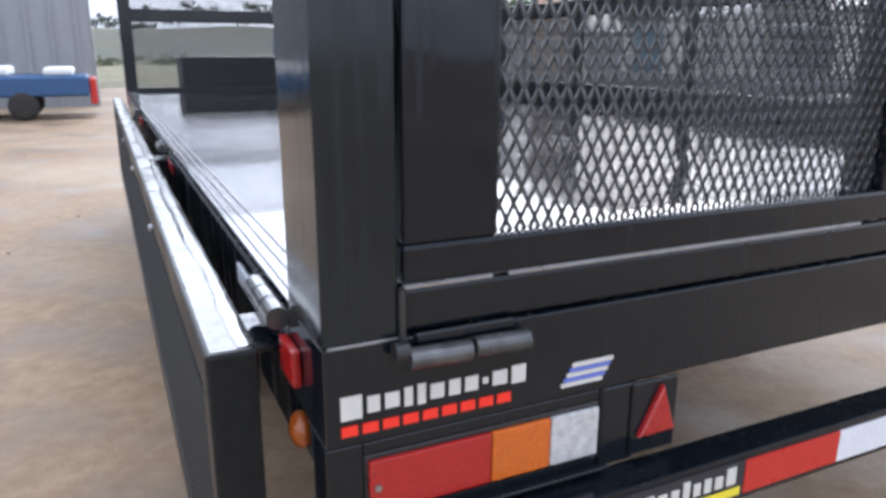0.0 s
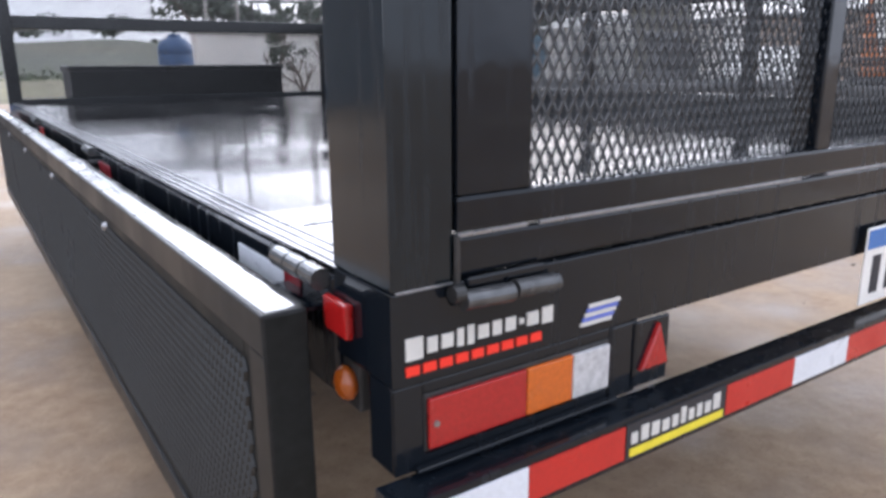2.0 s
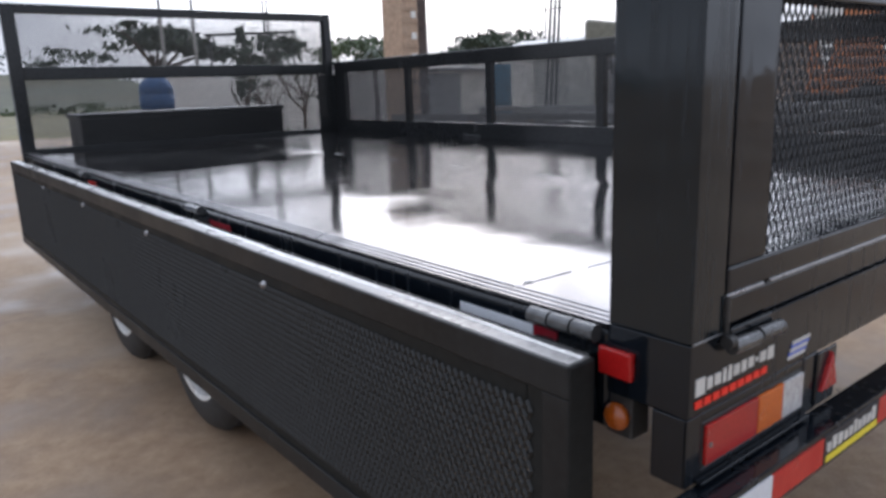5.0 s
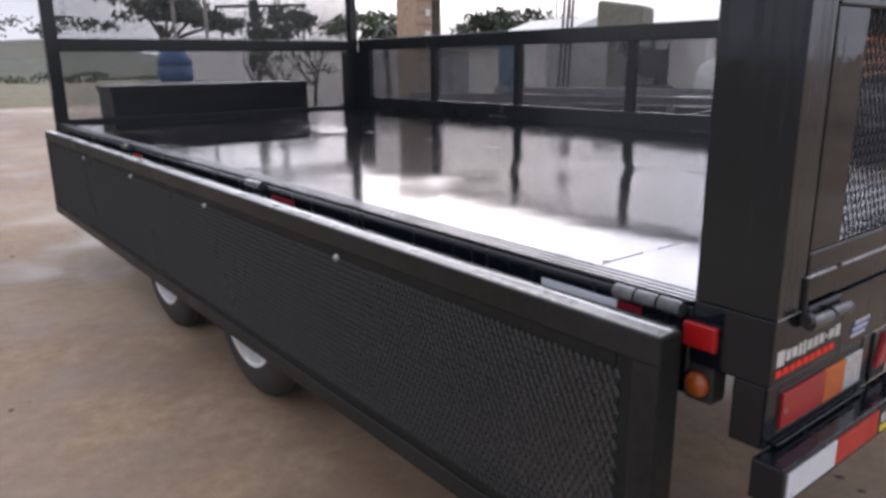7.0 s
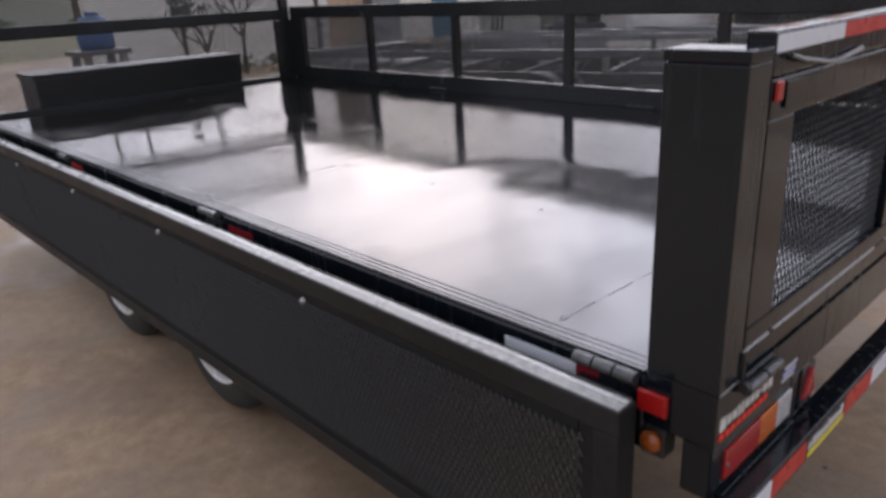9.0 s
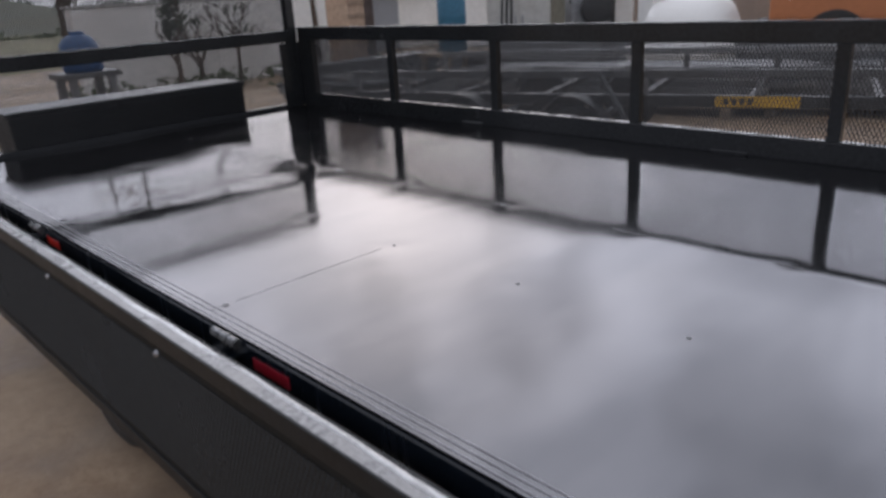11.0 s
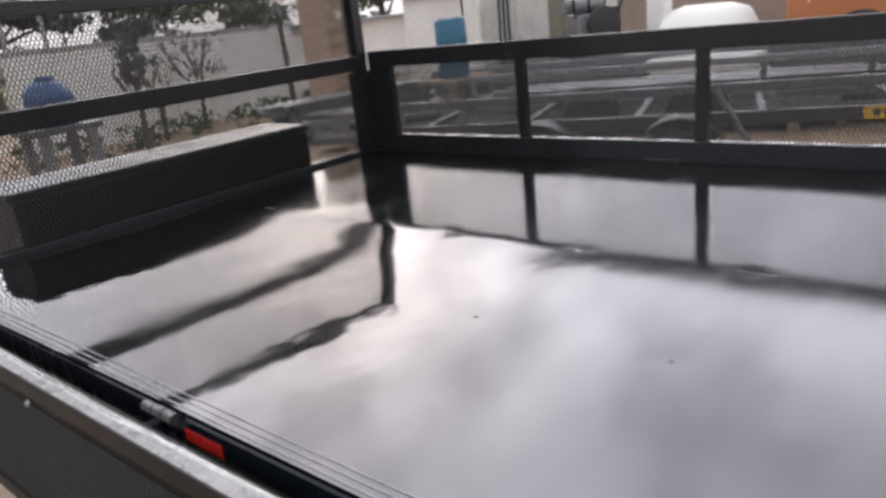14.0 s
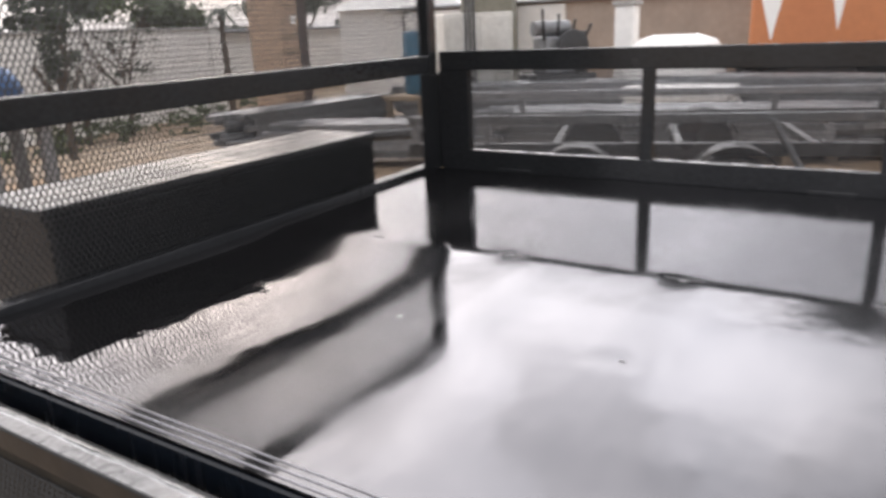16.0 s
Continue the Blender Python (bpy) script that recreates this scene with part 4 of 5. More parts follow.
def wheel(y, x_out, sign):
    root = new("wheel")
    root.parent = trailer
    root.matrix_parent_inverse = TINV
    r, c = 0.305, (x_out, y, 0.281)
    prof = [(0.0, 0.190), (-0.006, 0.215), (0.002, 0.262), (0.016, 0.288), (0.03, 0.299), (0.05, 0.304), (0.094, r), (0.138, 0.304), (0.158, 0.299), (0.172, 0.288), (0.186, 0.262), (0.194, 0.215), (0.188, 0.190)]
    part("tyre", lathe([(h * sign, q) for h, q in prof], c, "X", 48, True), RUBBER, root, smooth=True)
    for k in range(4):
        h = (0.045 + 0.033 * k) * sign
        part("tread_groove", lathe([(h - 0.003, r + 0.0012), (h + 0.003, r + 0.0012)], c, "X", 40), INK, root)
    rim = [(0.002, 0.200), (-0.004, 0.192), (0.0, 0.182), (0.010, 0.172), (0.022, 0.150), (0.02, 0.110), (0.006, 0.075), (0.004, 0.055), (-0.008, 0.045), (-0.010, 0.02)]
    part("rim", lathe([(h * sign, q) for h, q in rim], c, "X", 40), RIM_WHITE, root, "white steel rim", True)
    for k in range(5):
        a = 2 * math.pi * k / 5
        p = Vector(c) + Vector((0.010 * sign, 0.09 * math.cos(a), 0.09 * math.sin(a)))
        part("wheel_nut", rod(p, p - Vector((0.016 * sign, 0, 0)), 0.011, sides=6), GREY_STEEL, root)


deck()
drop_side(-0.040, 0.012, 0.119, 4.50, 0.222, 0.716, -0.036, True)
drop_side(2.252, 2.294, 0.126, 4.575, 0.70, 1.274, 2.289, False)
hinge_left(0.135, 0.262, WORN_STEEL)
hinge_left(1.60, 1.71, WORN_STEEL)
hinge_left(2.985, 3.10, WORN_STEEL)
for y in (0.25, 1.5, 2.95, 4.2):
    tp("hinge_block", box(2.2445, 2.2515, y - 0.08, y + 0.08, 0.70, 0.765, 0.003), BLACK_HAZED)
    tp("hinge_tube", rod((2.272, y - 0.1, 0.738), (2.272, y + 0.1, 0.738), 0.0165, sides=14), BLACK)
gate()
rear_end()
tail_lamp(0.084)
tail_lamp(1.95)
triangle(0.424)
triangle(1.866)
side_marks()
stickers()
number_plate()
front_frame()
drawbar()
for y in (1.80, 2.67):
    wheel(y, 0.032, 1)
    wheel(y, 2.258, -1)
    tp("axle", rod((0.2, y, 0.281), (2.09, y, 0.281), 0.035, sides=16), BLACK_DULL)
    for x in (0.62, 1.67):
        tp("leaf_spring", box(x - 0.03, x + 0.03, y - 0.36, y + 0.36, 0.335, 0.37, 0.008), BLACK_DULL)
        tp("spring_hanger", box(x - 0.035, x + 0.035, y - 0.38, y - 0.32, 0.371, 0.479, 0.006), BLACK_DULL)

# toolbox on the drawbar, close against the front frame
toolbox = empty("toolbox", "long black steel toolbox mounted before the trailer's front frame", "toolbox", place=(1.106, 4.82, DZ - 0.130))
part("body", box(-0.70, 0.72, -0.172, 0.17, 0.0, 0.315, 0.008, 2), TOOLBOX_PAINT, toolbox)
part("lid", box(-0.712, 0.732, -0.176, 0.18, 0.3155, 0.348, 0.008, 2), TOOLBOX_PAINT, toolbox)
for x in (-0.35, 0.4):
    part("hasp", box(x - 0.018, x + 0.018, 0.1705, 0.178, 0.23, 0.314, 0.002), BLACK_DULL, toolbox)


# ---------------------------------------------------------------- the yard round the trailer
def leaf_cloud(bm, centre, size, count, leaf, seed, drop=0.0):
    """Many small tilted leaves, in clumps, inside an uneven ellipsoid."""
    rng = random.Random(seed)
    clumps = []
    for _ in range(max(6, count // 45)):
        while True:
            p = Vector((rng.uniform(-1, 1), rng.uniform(-1, 1), rng.uniform(-1, 1)))
            if 0.25 < p.length < 1:
                break
        clumps.append((p, rng.uniform(0.12, 0.3)))
    for _ in range(count):
        p, r = rng.choice(clumps)
        q = p + Vector((rng.gauss(0, r), rng.gauss(0, r), rng.gauss(0, r * 0.8)))
        c = Vector(centre) + Vector((q.x * size[0], q.y * size[1], q.z * size[2]))
        d = Vector((rng.gauss(0, 1), rng.gauss(0, 1), rng.gauss(0, 0.7))).normalized()
        e = d.orthogonal().normalized()
        f = d.cross(e)
        s = leaf * rng.uniform(0.6, 1.5)
        v = [bm.verts.new(c + e * s), bm.verts.new(c + f * s * 0.5), bm.verts.new(c - e * s), bm.verts.new(c - f * s * 0.5)]
        bm.faces.new(v)


def tree(label, place, trunk_h, crown, count, leaf, mat, seed, trunk_r=0.09, limbs=5, name="tree", group=""):
    """crown: list of (offset, size)."""
    rng = random.Random(seed)
    root = empty(name, label, "tree", group, place)
    bm = bmesh.new()
    top = Vector((rng.uniform(-0.1, 0.1), rng.uniform(-0.1, 0.1), trunk_h))
    mid = top * 0.5 + Vector((rng.uniform(-0.08, 0.08), rng.uniform(-0.08, 0.08), 0))
    add_rod(bm, (0, 0, -0.05), mid, trunk_r, trunk_r * 0.8, 9)
    add_rod(bm, mid, top, trunk_r * 0.8, trunk_r * 0.6, 9)
    part("trunk", bm, BARK, root)
    for k in range(limbs):
        off, size = crown[k % len(crown)]
        a = Vector((0, 0, trunk_h)) * rng.uniform(0.55, 1.0)
        b = Vector(off) + Vector((rng.uniform(-0.7, 0.7) * size[0], rng.uniform(-0.7, 0.7) * size[1], rng.uniform(-0.2, 0.8) * size[2]))
        bm = bmesh.new()
        m = (a + b) / 2 + Vector((rng.uniform(-0.15, 0.15), rng.uniform(-0.15, 0.15), rng.uniform(0, 0.2)))
        add_rod(bm, a, m, trunk_r * 0.45, trunk_r * 0.3, 7)
        add_rod(bm, m, b, trunk_r * 0.3, trunk_r * 0.1, 7)
        part("limb", bm, BARK, root)
    bm = bmesh.new()
    for k, (off, size) in enumerate(crown):
        leaf_cloud(bm, off, size, count // len(crown), leaf, seed * 7 + k)
    part("crown", bm, mat, root)
    return root


def bare_tree(place, height, seed):
    """A nearly leafless small tree of thin branches."""
    rng = random.Random(seed)
    root = empty("bare_tree", "thin bare tree with few leaves", "tree", place=place)

    def grow(bm, a, d, length, r, depth):
        b = a + d * length
        add_rod(bm, a, b, r, r * 0.65, 6, False)
        if depth:
            for _ in range(rng.choice((2, 3))):
                e = (d + Vector((rng.gauss(0, 0.45), rng.gauss(0, 0.45), rng.gauss(0.1, 0.25)))).normalized()
                grow(bm, a + d * length * rng.uniform(0.6, 1), e, length * rng.uniform(0.55, 0.8), r * 0.6, depth - 1)

    bm = bmesh.new()
    grow(bm, Vector((0, 0, -0.05)), Vector((0.05, 0, 1)).normalized(), height * 0.42, 0.05, 4)
    part("trunk", bm, BARK, root)
    bm = bmesh.new()
    leaf_cloud(bm, (0, 0, height * 0.75), (height * 0.3, height * 0.3, height * 0.25), 90, 0.045, seed)
    part("crown", bm, LEAF_DARK, root)
    return root


def drum(place, r=0.29, h=0.88, mat=BLUE_PLASTIC):
    root = empty("drum", "blue plastic drum standing on a wooden pallet", "drum", "blue drums", place)
    prof = [(0, r * 0.93), (0.02, r), (0.28 * h, r), (0.30 * h, r * 1.025), (0.33 * h, r), (0.62 * h, r), (0.65 * h, r * 1.025), (0.68 * h, r), (h - 0.03, r), (h, r * 0.94), (h - 0.012, r * 0.9), (h - 0.012, 0.02)]
    part("body", lathe(prof, (0, 0, 0), "Z", 28), mat, root, smooth=True)
    for a in (-0.15, 0.15):
        part("bung", rod((a, 0, h - 0.012), (a, 0, h + 0.01), 0.03, sides=10), mat, root)
    return root


def pallet(place, turn=0.0):
    root = empty("pallet", "weathered grey wooden pallet on the sand", "pallet", "pallets", place)
    root.rotation_euler.z = radians(turn)
    for y in (-0.45, 0, 0.45):
        part("bearer", box(-0.6, 0.6, y - 0.045, y + 0.045, 0.0, 0.1, 0.004), WOOD, root)
    for k in range(7):
        x = -0.55 + k * 1.1 / 6
        part("slat", box(x - 0.05, x + 0.05, -0.5, 0.5, 0.101, 0.122, 0.003), WOOD, root)
    return root


def steel_stack(place, length, rows, layers, turn, seed, size=0.07):
    """Square tubes lying in layers on two timbers."""
    rng = random.Random(seed)
    root = empty("steel_stack", "stack of dull grey steel tubes lying on timbers", "steel stack", "steel stacks", place)
    root.rotation_euler.z = radians(turn)
    for y in (-length * 0.32, length * 0.32):
        part("timber", box(-rows * size * 0.6, rows * size * 0.6, y - 0.05, y + 0.05, 0, 0.1, 0.006), WOOD, root)
    for l in range(layers):
        for k in range(rows):
            x = (k - (rows - 1) / 2) * size * 1.06 + rng.uniform(-0.004, 0.004)
            s = rng.uniform(-0.25, 0.25)
            z = 0.101 + l * (size + 0.001)
            part("tube", box(x - size / 2, x + size / 2, -length / 2 + s, length / 2 + s, z, z + size, 0.006), STEEL_STOCK, root)
    return root


def parked_chassis(place, turn):
    """A bare grey trailer chassis with two axles; its near side runs along y through the origin."""
    root = empty("trailer_chassis", "unfinished grey tandem trailer chassis parked beside the black trailer", "trailer", place=place)
    root.rotation_euler.z = radians(turn)
    w = 1.75
    for x in (0.0, w):
        part("lower_beam", box(x - 0.03, x + 0.03, -3.0, 2.1, 0.53, 0.615, 0.005), BLACK_DULL, root)
        part("upper_rail", box(x - 0.025, x + 0.025, -3.0, 2.1, 0.74, 0.80, 0.005), STEEL_STOCK, root)
        for y in (-2.97, -2.2, -1.35, -0.55, 1.55, 2.06):
            part("stake", box(x - 0.022, x + 0.022, y - 0.025, y + 0.025, 0.6155, 0.7395, 0.004), STEEL_STOCK, root)
    for k in range(7):
        y = -2.9 + k * 0.8
        part("cross_member", box(0.031, w - 0.031, y - 0.025, y + 0.025, 0.55, 0.60, 0.004), BLACK_DULL, root)
    # slanting support leg beside the wheels
    part("support_leg", rod((-0.045, -0.22, 0.76), (-0.045, -0.42, 0.42), 0.022, sides=8), STEEL_STOCK, root)
    for y in (0.0, 0.95):
        part("axle", rod((0.0, y, 0.3), (w, y, 0.3), 0.035), BLACK_DULL, root)
        for x, s in ((-0.03, -1), (w + 0.03, 1)):
            bm = lathe([(0.0, 0.17), (0.005 * s, 0.22), (0.02 * s, 0.265), (0.09 * s, 0.28), (0.16 * s, 0.265), (0.175 * s, 0.22), (0.18 * s, 0.17)], (x, y, 0.28), "X", 32)
            wh = part("wheel", bm, RUBBER, root, smooth=True)
            part("rim", lathe([(0.17 * s, 0.168), (0.15 * s, 0.15), (0.155 * s, 0.04)], (x, y, 0.28), "X", 24), STEEL_STOCK, wh)
            bm = bmesh.new()
            ribs = []
            for k in range(13):
                a = math.radians(20) + math.radians(140) * k / 12
                ribs.append([bm.verts.new((x + q * s, y + math.cos(a) * r * 0.92, 0.28 + math.sin(a) * r)) for q, r in ((-0.01, 0.335), (0.2, 0.335), (0.2, 0.347), (-0.01, 0.347))])
            for p, q in zip(ribs, ribs[1:]):
                for i in range(4):
                    bm.faces.new((p[i], p[(i + 1) % 4], q[(i + 1) % 4], q[i]))
            bm.faces.new(ribs[0])
            bm.faces.new(ribs[-1][::-1])
            bmesh.ops.recalc_face_normals(bm, faces=bm.faces)
            part("mudguard", bm, BLACK_DULL, root)
    # yellow lettered plate on the near beam
    plate = part("lettered_plate", box(-0.0365, -0.0305, -1.62, -1.06, 0.535, 0.612, 0.002), YELLOW_PAINT, root, "yellow plate with dark print")
    for k in range(4):
        part("print_bar", box(-0.0385, -0.0366, -1.15 - k * 0.055, -1.115 - k * 0.055, 0.553, 0.595), INK, plate, "dark bar")
    part("drawbar", rod((w / 2, 2.1, 0.57), (w / 2, 3.0, 0.52), 0.045, sides=8), BLACK_DULL, root)
    return root


def block_wall(name, label, a, b, height, mat, thick=0.18, pier=2.6, cap=True):
    """A rendered wall with piers and a coping, from a to b on the plan."""
    a, b = Vector((*a, 0)), Vector((*b, 0))
    root = new(name)
    root.matrix_world = Matrix.Translation(a) @ Matrix.Rotation(math.atan2(b.y - a.y, b.x - a.x), 4, "Z")
    tagged(root, label, "wall", kind="structure")
    length = (b - a).length
    part("panel", box(0, length, -thick / 2, thick / 2, -0.05, height, 0.01), mat, root)
    if cap:
        part("coping", box(-0.03, length + 0.03, -thick / 2 - 0.03, thick / 2 + 0.03, height + 0.001, height + 0.06, 0.01), CONCRETE_POST, root)
    x = 0.15
    while x < length:
        part("pier", box(x - 0.14, x + 0.14, -thick / 2 - 0.05, -thick / 2 - 0.001, -0.05, height - 0.02, 0.01), mat, root)
        x += pier
    return root


# far country: hedge line and rough grass beyond the yard
field = new("field")
tagged(field, "rough straw-coloured grass beyond the yard", "grass", kind="structure")
bm = bmesh.new()
rngf = random.Random(4)
cells = {}
for i in range(41):
    for j in range(21):
        x, y = -22 + i * 1.6, 21.5 + j * 1.9
        edge = 1.0 if 0 < i < 40 and 0 < j < 20 else -0.4
        cells[i, j] = bm.verts.new((x, y, edge * (0.03 + 0.07 * rngf.random() + 0.012 * j)))
for i in range(40):
    for j in range(20):
        bm.faces.new((cells[i, j], cells[i + 1, j], cells[i + 1, j + 1], cells[i, j + 1]))
part("turf", bm, GRASS, field)

HILLSIDE = material("hazy_hillside", (0.058, 0.062, 0.036), 0.95, grain=0.9, spread=0.35, stain=0.07, stain_amount=0.8, tint=(0.10, 0.085, 0.05), bump=0.3, bump_dist=0.2)
hill = new("hillside")
tagged(hill, "gentle hazy slope of grass and scrub beyond the field", "hillside", kind="structure")


def hill_z(x, y):
    """A long low rise that ends towards the right-hand side of the yard."""
    rise = min(1.0, max(0.0, (y - 46) / 44))
    fade = min(1.0, max(0.0, (38 - x) / 20))
    roll = 0.35 * math.sin(x * 0.11) + 0.2 * math.sin(x * 0.29 + y * 0.1)
    return -0.1 + (3.5 + roll) * rise ** 1.2 * fade * fade * (3 - 2 * fade)


bm = bmesh.new()
cells = [[bm.verts.new((-90 + i * 2.6, 46 + j * 3.0, hill_z(-90 + i * 2.6, 46 + j * 3.0))) for j in range(28)] for i in range(50)]
for p, q in zip(cells, cells[1:]):
    for j in range(27):
        bm.faces.new((p[j], q[j], q[j + 1], p[j + 1]))
part("slope", bm, HILLSIDE, hill, smooth=True)

hedge = new("hedge")
tagged(hedge, "low line of brownish scrub along the field", "hedge", kind="stuff")
bm = bmesh.new()
for k in range(34):
    x = -16 + k * 1.35
    h = random.Random(k).uniform(0.25, 0.5)
    leaf_cloud(bm, (x, 44 + 2.0 * math.sin(k), h), (1.2, 1.0, h), 220, 0.09, 900 + k)
part("foliage", bm, LEAF, hedge)

far = new("far_trees")
tagged(far, "far line of woods along the top of the slope", "woods", kind="stuff")
bm = bmesh.new()
for k in range(46):
    x, y = -60 + k * 4.6, 104 + 8 * math.sin(k * 1.7)
    h = random.Random(k + 77).uniform(0.9, 2.3)
    leaf_cloud(bm, (x, y, hill_z(x, y) + h), (3.4, 2.5, h), 240, 0.3, 300 + k)
part("foliage", bm, LEAF_DARK, far)

TARP = material("olive_tarpaulin", (0.16, 0.155, 0.12), 0.75, grain=9, spread=0.2, stain=2, stain_amount=0.5, tint=(0.23, 0.22, 0.18), bump=0.4, bump_dist=0.02)
CREAM_PAINT = material("cream_paint", (0.58, 0.56, 0.51), 0.6, grain=20, spread=0.08, stain=3, stain_amount=0.4, tint=(0.24, 0.21, 0.18))

# white boundary wall and white shed
block_wall("wall_white", "white rendered boundary wall with piers, stained at the foot", (3.6, 13.2), (9.2, 13.8), 1.5, WHITE_WALL)
shed = empty("white_shed", "white rendered low shed behind the yard", "shed", place=(12.2, 15.6, 0))
part("wall", box(-2.9, 3.4, -0.1, 0.1, -0.05, 1.45, 0.01), WHITE_WALL, shed)
part("wall", box(-2.9, -2.7, 0.1, 4.0, -0.05, 1.45, 0.01), WHITE_WALL, shed)
part("wall", box(3.2, 3.4, 0.1, 4.0, -0.05, 1.45, 0.01), WHITE_WALL, shed)
part("roof", box(-3.2, 3.7, -0.4, 4.3, 1.451, 1.52, 0.02), GREY_WALL, shed)
part("door", box(-0.6, 0.5, -0.13, -0.101, 0.0, 1.38, 0.01), GREY_WALL, shed)

# grey sheet-clad shed past the front left corner, with a blue flatbed by its foot
grey = empty("grey_shed", "tall grey sheet-metal shed at the yard's edge", "shed", place=(-0.78, 14.6, 0))
part("wall", box(-9, 0.6, -0.05, 0.05, -0.05, 4.6), GREY_WALL, grey)
part("wall", box(0.55, 0.65, 0.05, 7, -0.05, 4.6), GREY_WALL, grey)
part("roof", box(-9.2, 0.9, -0.35, 7.2, 4.601, 4.75, 0.02), GREY_WALL, grey)
for k in range(24):
    x = -8.8 + k * 0.4
    part("rib", box(x - 0.03, x + 0.03, -0.085, -0.051, 0.0, 4.58, 0.006), GREY_WALL, grey)
cart = empty("blue_cart", "blue steel flatbed cart loaded with white sacks by the shed", "cart", place=(-1.55, 12.4, 0))
part("bed", box(-2.6, 1.3, -0.7, 0.7, 0.34, 0.64, 0.03), BLUE_PLASTIC, cart)
for k, (x0, x1, h) in enumerate(((-2.3, -1.5, 0.15), (-1.45, -0.7, 0.18), (-0.6, 0.25, 0.14), (0.7, 1.1, 0.12))):
    part("sack", box(x0, x1, -0.55, 0.5, 0.6405, 0.64 + h, 0.05, 3), STICKER_WHITE, cart, "white sack", True)
part("tail_board", box(1.301, 1.40, -0.65, 0.65, 0.22, 0.6, 0.02), TAPE_RED, cart, "red tail board")
for x in (-1.8, 0.4):
    for y in (-0.62, 0.62):
        part("wheel", lathe([(-0.09, 0.14), (-0.08, 0.20), (0, 0.21), (0.08, 0.20), (0.09, 0.14)], (x, y, 0.21), "Y", 28), RUBBER, cart, smooth=True)
part("tow_bar", rod((1.3, 0, 0.3), (1.38, 0, 0.28), 0.03), BLACK_DULL, cart)

# trees
tree("flat-topped dark tree beyond the boundary wall", (5.6, 19.5, 0), 2.1, [((-0.5, 0, 2.6), (1.0, 0.9, 0.32)), ((0.6, 0.2, 2.45), (0.9, 0.8, 0.28)), ((1.5, 0, 2.2), (0.6, 0.6, 0.25))], 2400, 0.085, LEAF_DARK, 3, 0.13)
tree("slim dark conifer standing before the white wall", (4.45, 11.3, 0), 1.0, [((0, 0, 1.25), (0.22, 0.22, 0.30)), ((0, 0, 1.6), (0.17, 0.17, 0.28)), ((0, 0, 1.9), (0.08, 0.08, 0.2))], 1250, 0.035, LEAF_DARK, 5, 0.05, 4)
tree("spreading tree with thin leafy branches", (6.9, 15.2, 0), 1.6, [((-0.3, 0, 1.95), (0.6, 0.6, 0.35)), ((0.4, 0.3, 2.1), (0.5, 0.5, 0.28))], 1500, 0.06, LEAF_DARK, 8, 0.1, 7)
tree("round leafy tree behind the yard", (13.5, 22, 0), 1.9, [((0, 0, 2.3), (1.4, 1.2, 0.5)), ((1.2, 0, 2.0), (1.0, 0.9, 0.4))], 2200, 0.1, LEAF, 11, 0.14, 6)
tree("broad tree behind the workshop yard", (19.5, 21, 0), 2.1, [((0, 0, 2.6), (1.5, 1.3, 0.6)), ((-1.4, 0, 2.3), (1.0, 1.0, 0.5))], 2200, 0.1, LEAF_DARK, 12, 0.14, 6)
for k, (x, y, h) in enumerate(((5.3, 12.3, 1.5), (6.2, 12.6, 1.7))):
    bare_tree((x, y, 0), h, 40 + k)
scrub = new("scrub")
tagged(scrub, "low scrub and weeds along the foot of the wall", "scrub", kind="stuff")
bm = bmesh.new()
for k in range(16):
    r = random.Random(k + 5)
    leaf_cloud(bm, (3.2 + k * 0.42, 12.4 + r.uniform(-0.6, 0.4), 0.14), (0.35, 0.3, 0.22), 130, 0.04, 60 + k)
part("foliage", bm, LEAF, scrub)

# brick tower in two tones
tower = empty("brick_tower", "square brick tower, tan on one face and dark on the next", "tower", place=(7.0, 10.1, 0))
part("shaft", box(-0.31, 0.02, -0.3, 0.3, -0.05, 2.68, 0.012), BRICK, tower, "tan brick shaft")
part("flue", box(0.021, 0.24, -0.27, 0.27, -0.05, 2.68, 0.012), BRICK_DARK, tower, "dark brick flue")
for k in range(13):
    z = 0.1 + k * 0.2
    part("course", box(-0.325, 0.015, -0.315, -0.3005, z, z + 0.075, 0.005), BRICK, tower)
for z in (1.5, 1.85, 2.2, 2.5):
    part("vent", box(-0.13, -0.03, -0.32, -0.301, z, z + 0.11, 0.004), STICKER_WHITE, tower)

# poles with wires
for x, y, h in ((4.78, 16.2, 4.0), (5.5, 16.2, 4.1)):
    pole = empty("utility_pole", "thin grey utility pole", "pole", "poles", (x, y, 0))
    part("shaft", rod((0, 0, -0.05), (0, 0, h), 0.05, 0.035), CONCRETE_POST, pole)
    part("crossarm", box(-0.45, 0.45, -0.03, 0.03, h - 0.3, h - 0.22, 0.005), WOOD, pole)

gantry = empty("steel_gantry", "thin dark steel gantry frame beyond the boundary wall", "gantry", place=(6.9, 16.2, 0))
for x, h in ((0.32, 3.9), (0.42, 3.9), (1.05, 2.52), (-1.05, 2.4)):
    part("post", rod((x, 0, -0.05), (x, 0, h), 0.03, 0.025, 8), BLACK_DULL, gantry)
part("beam", rod((-1.15, 0, 2.36), (1.15, 0, 2.47), 0.035, sides=8), BLACK_DULL, gantry)

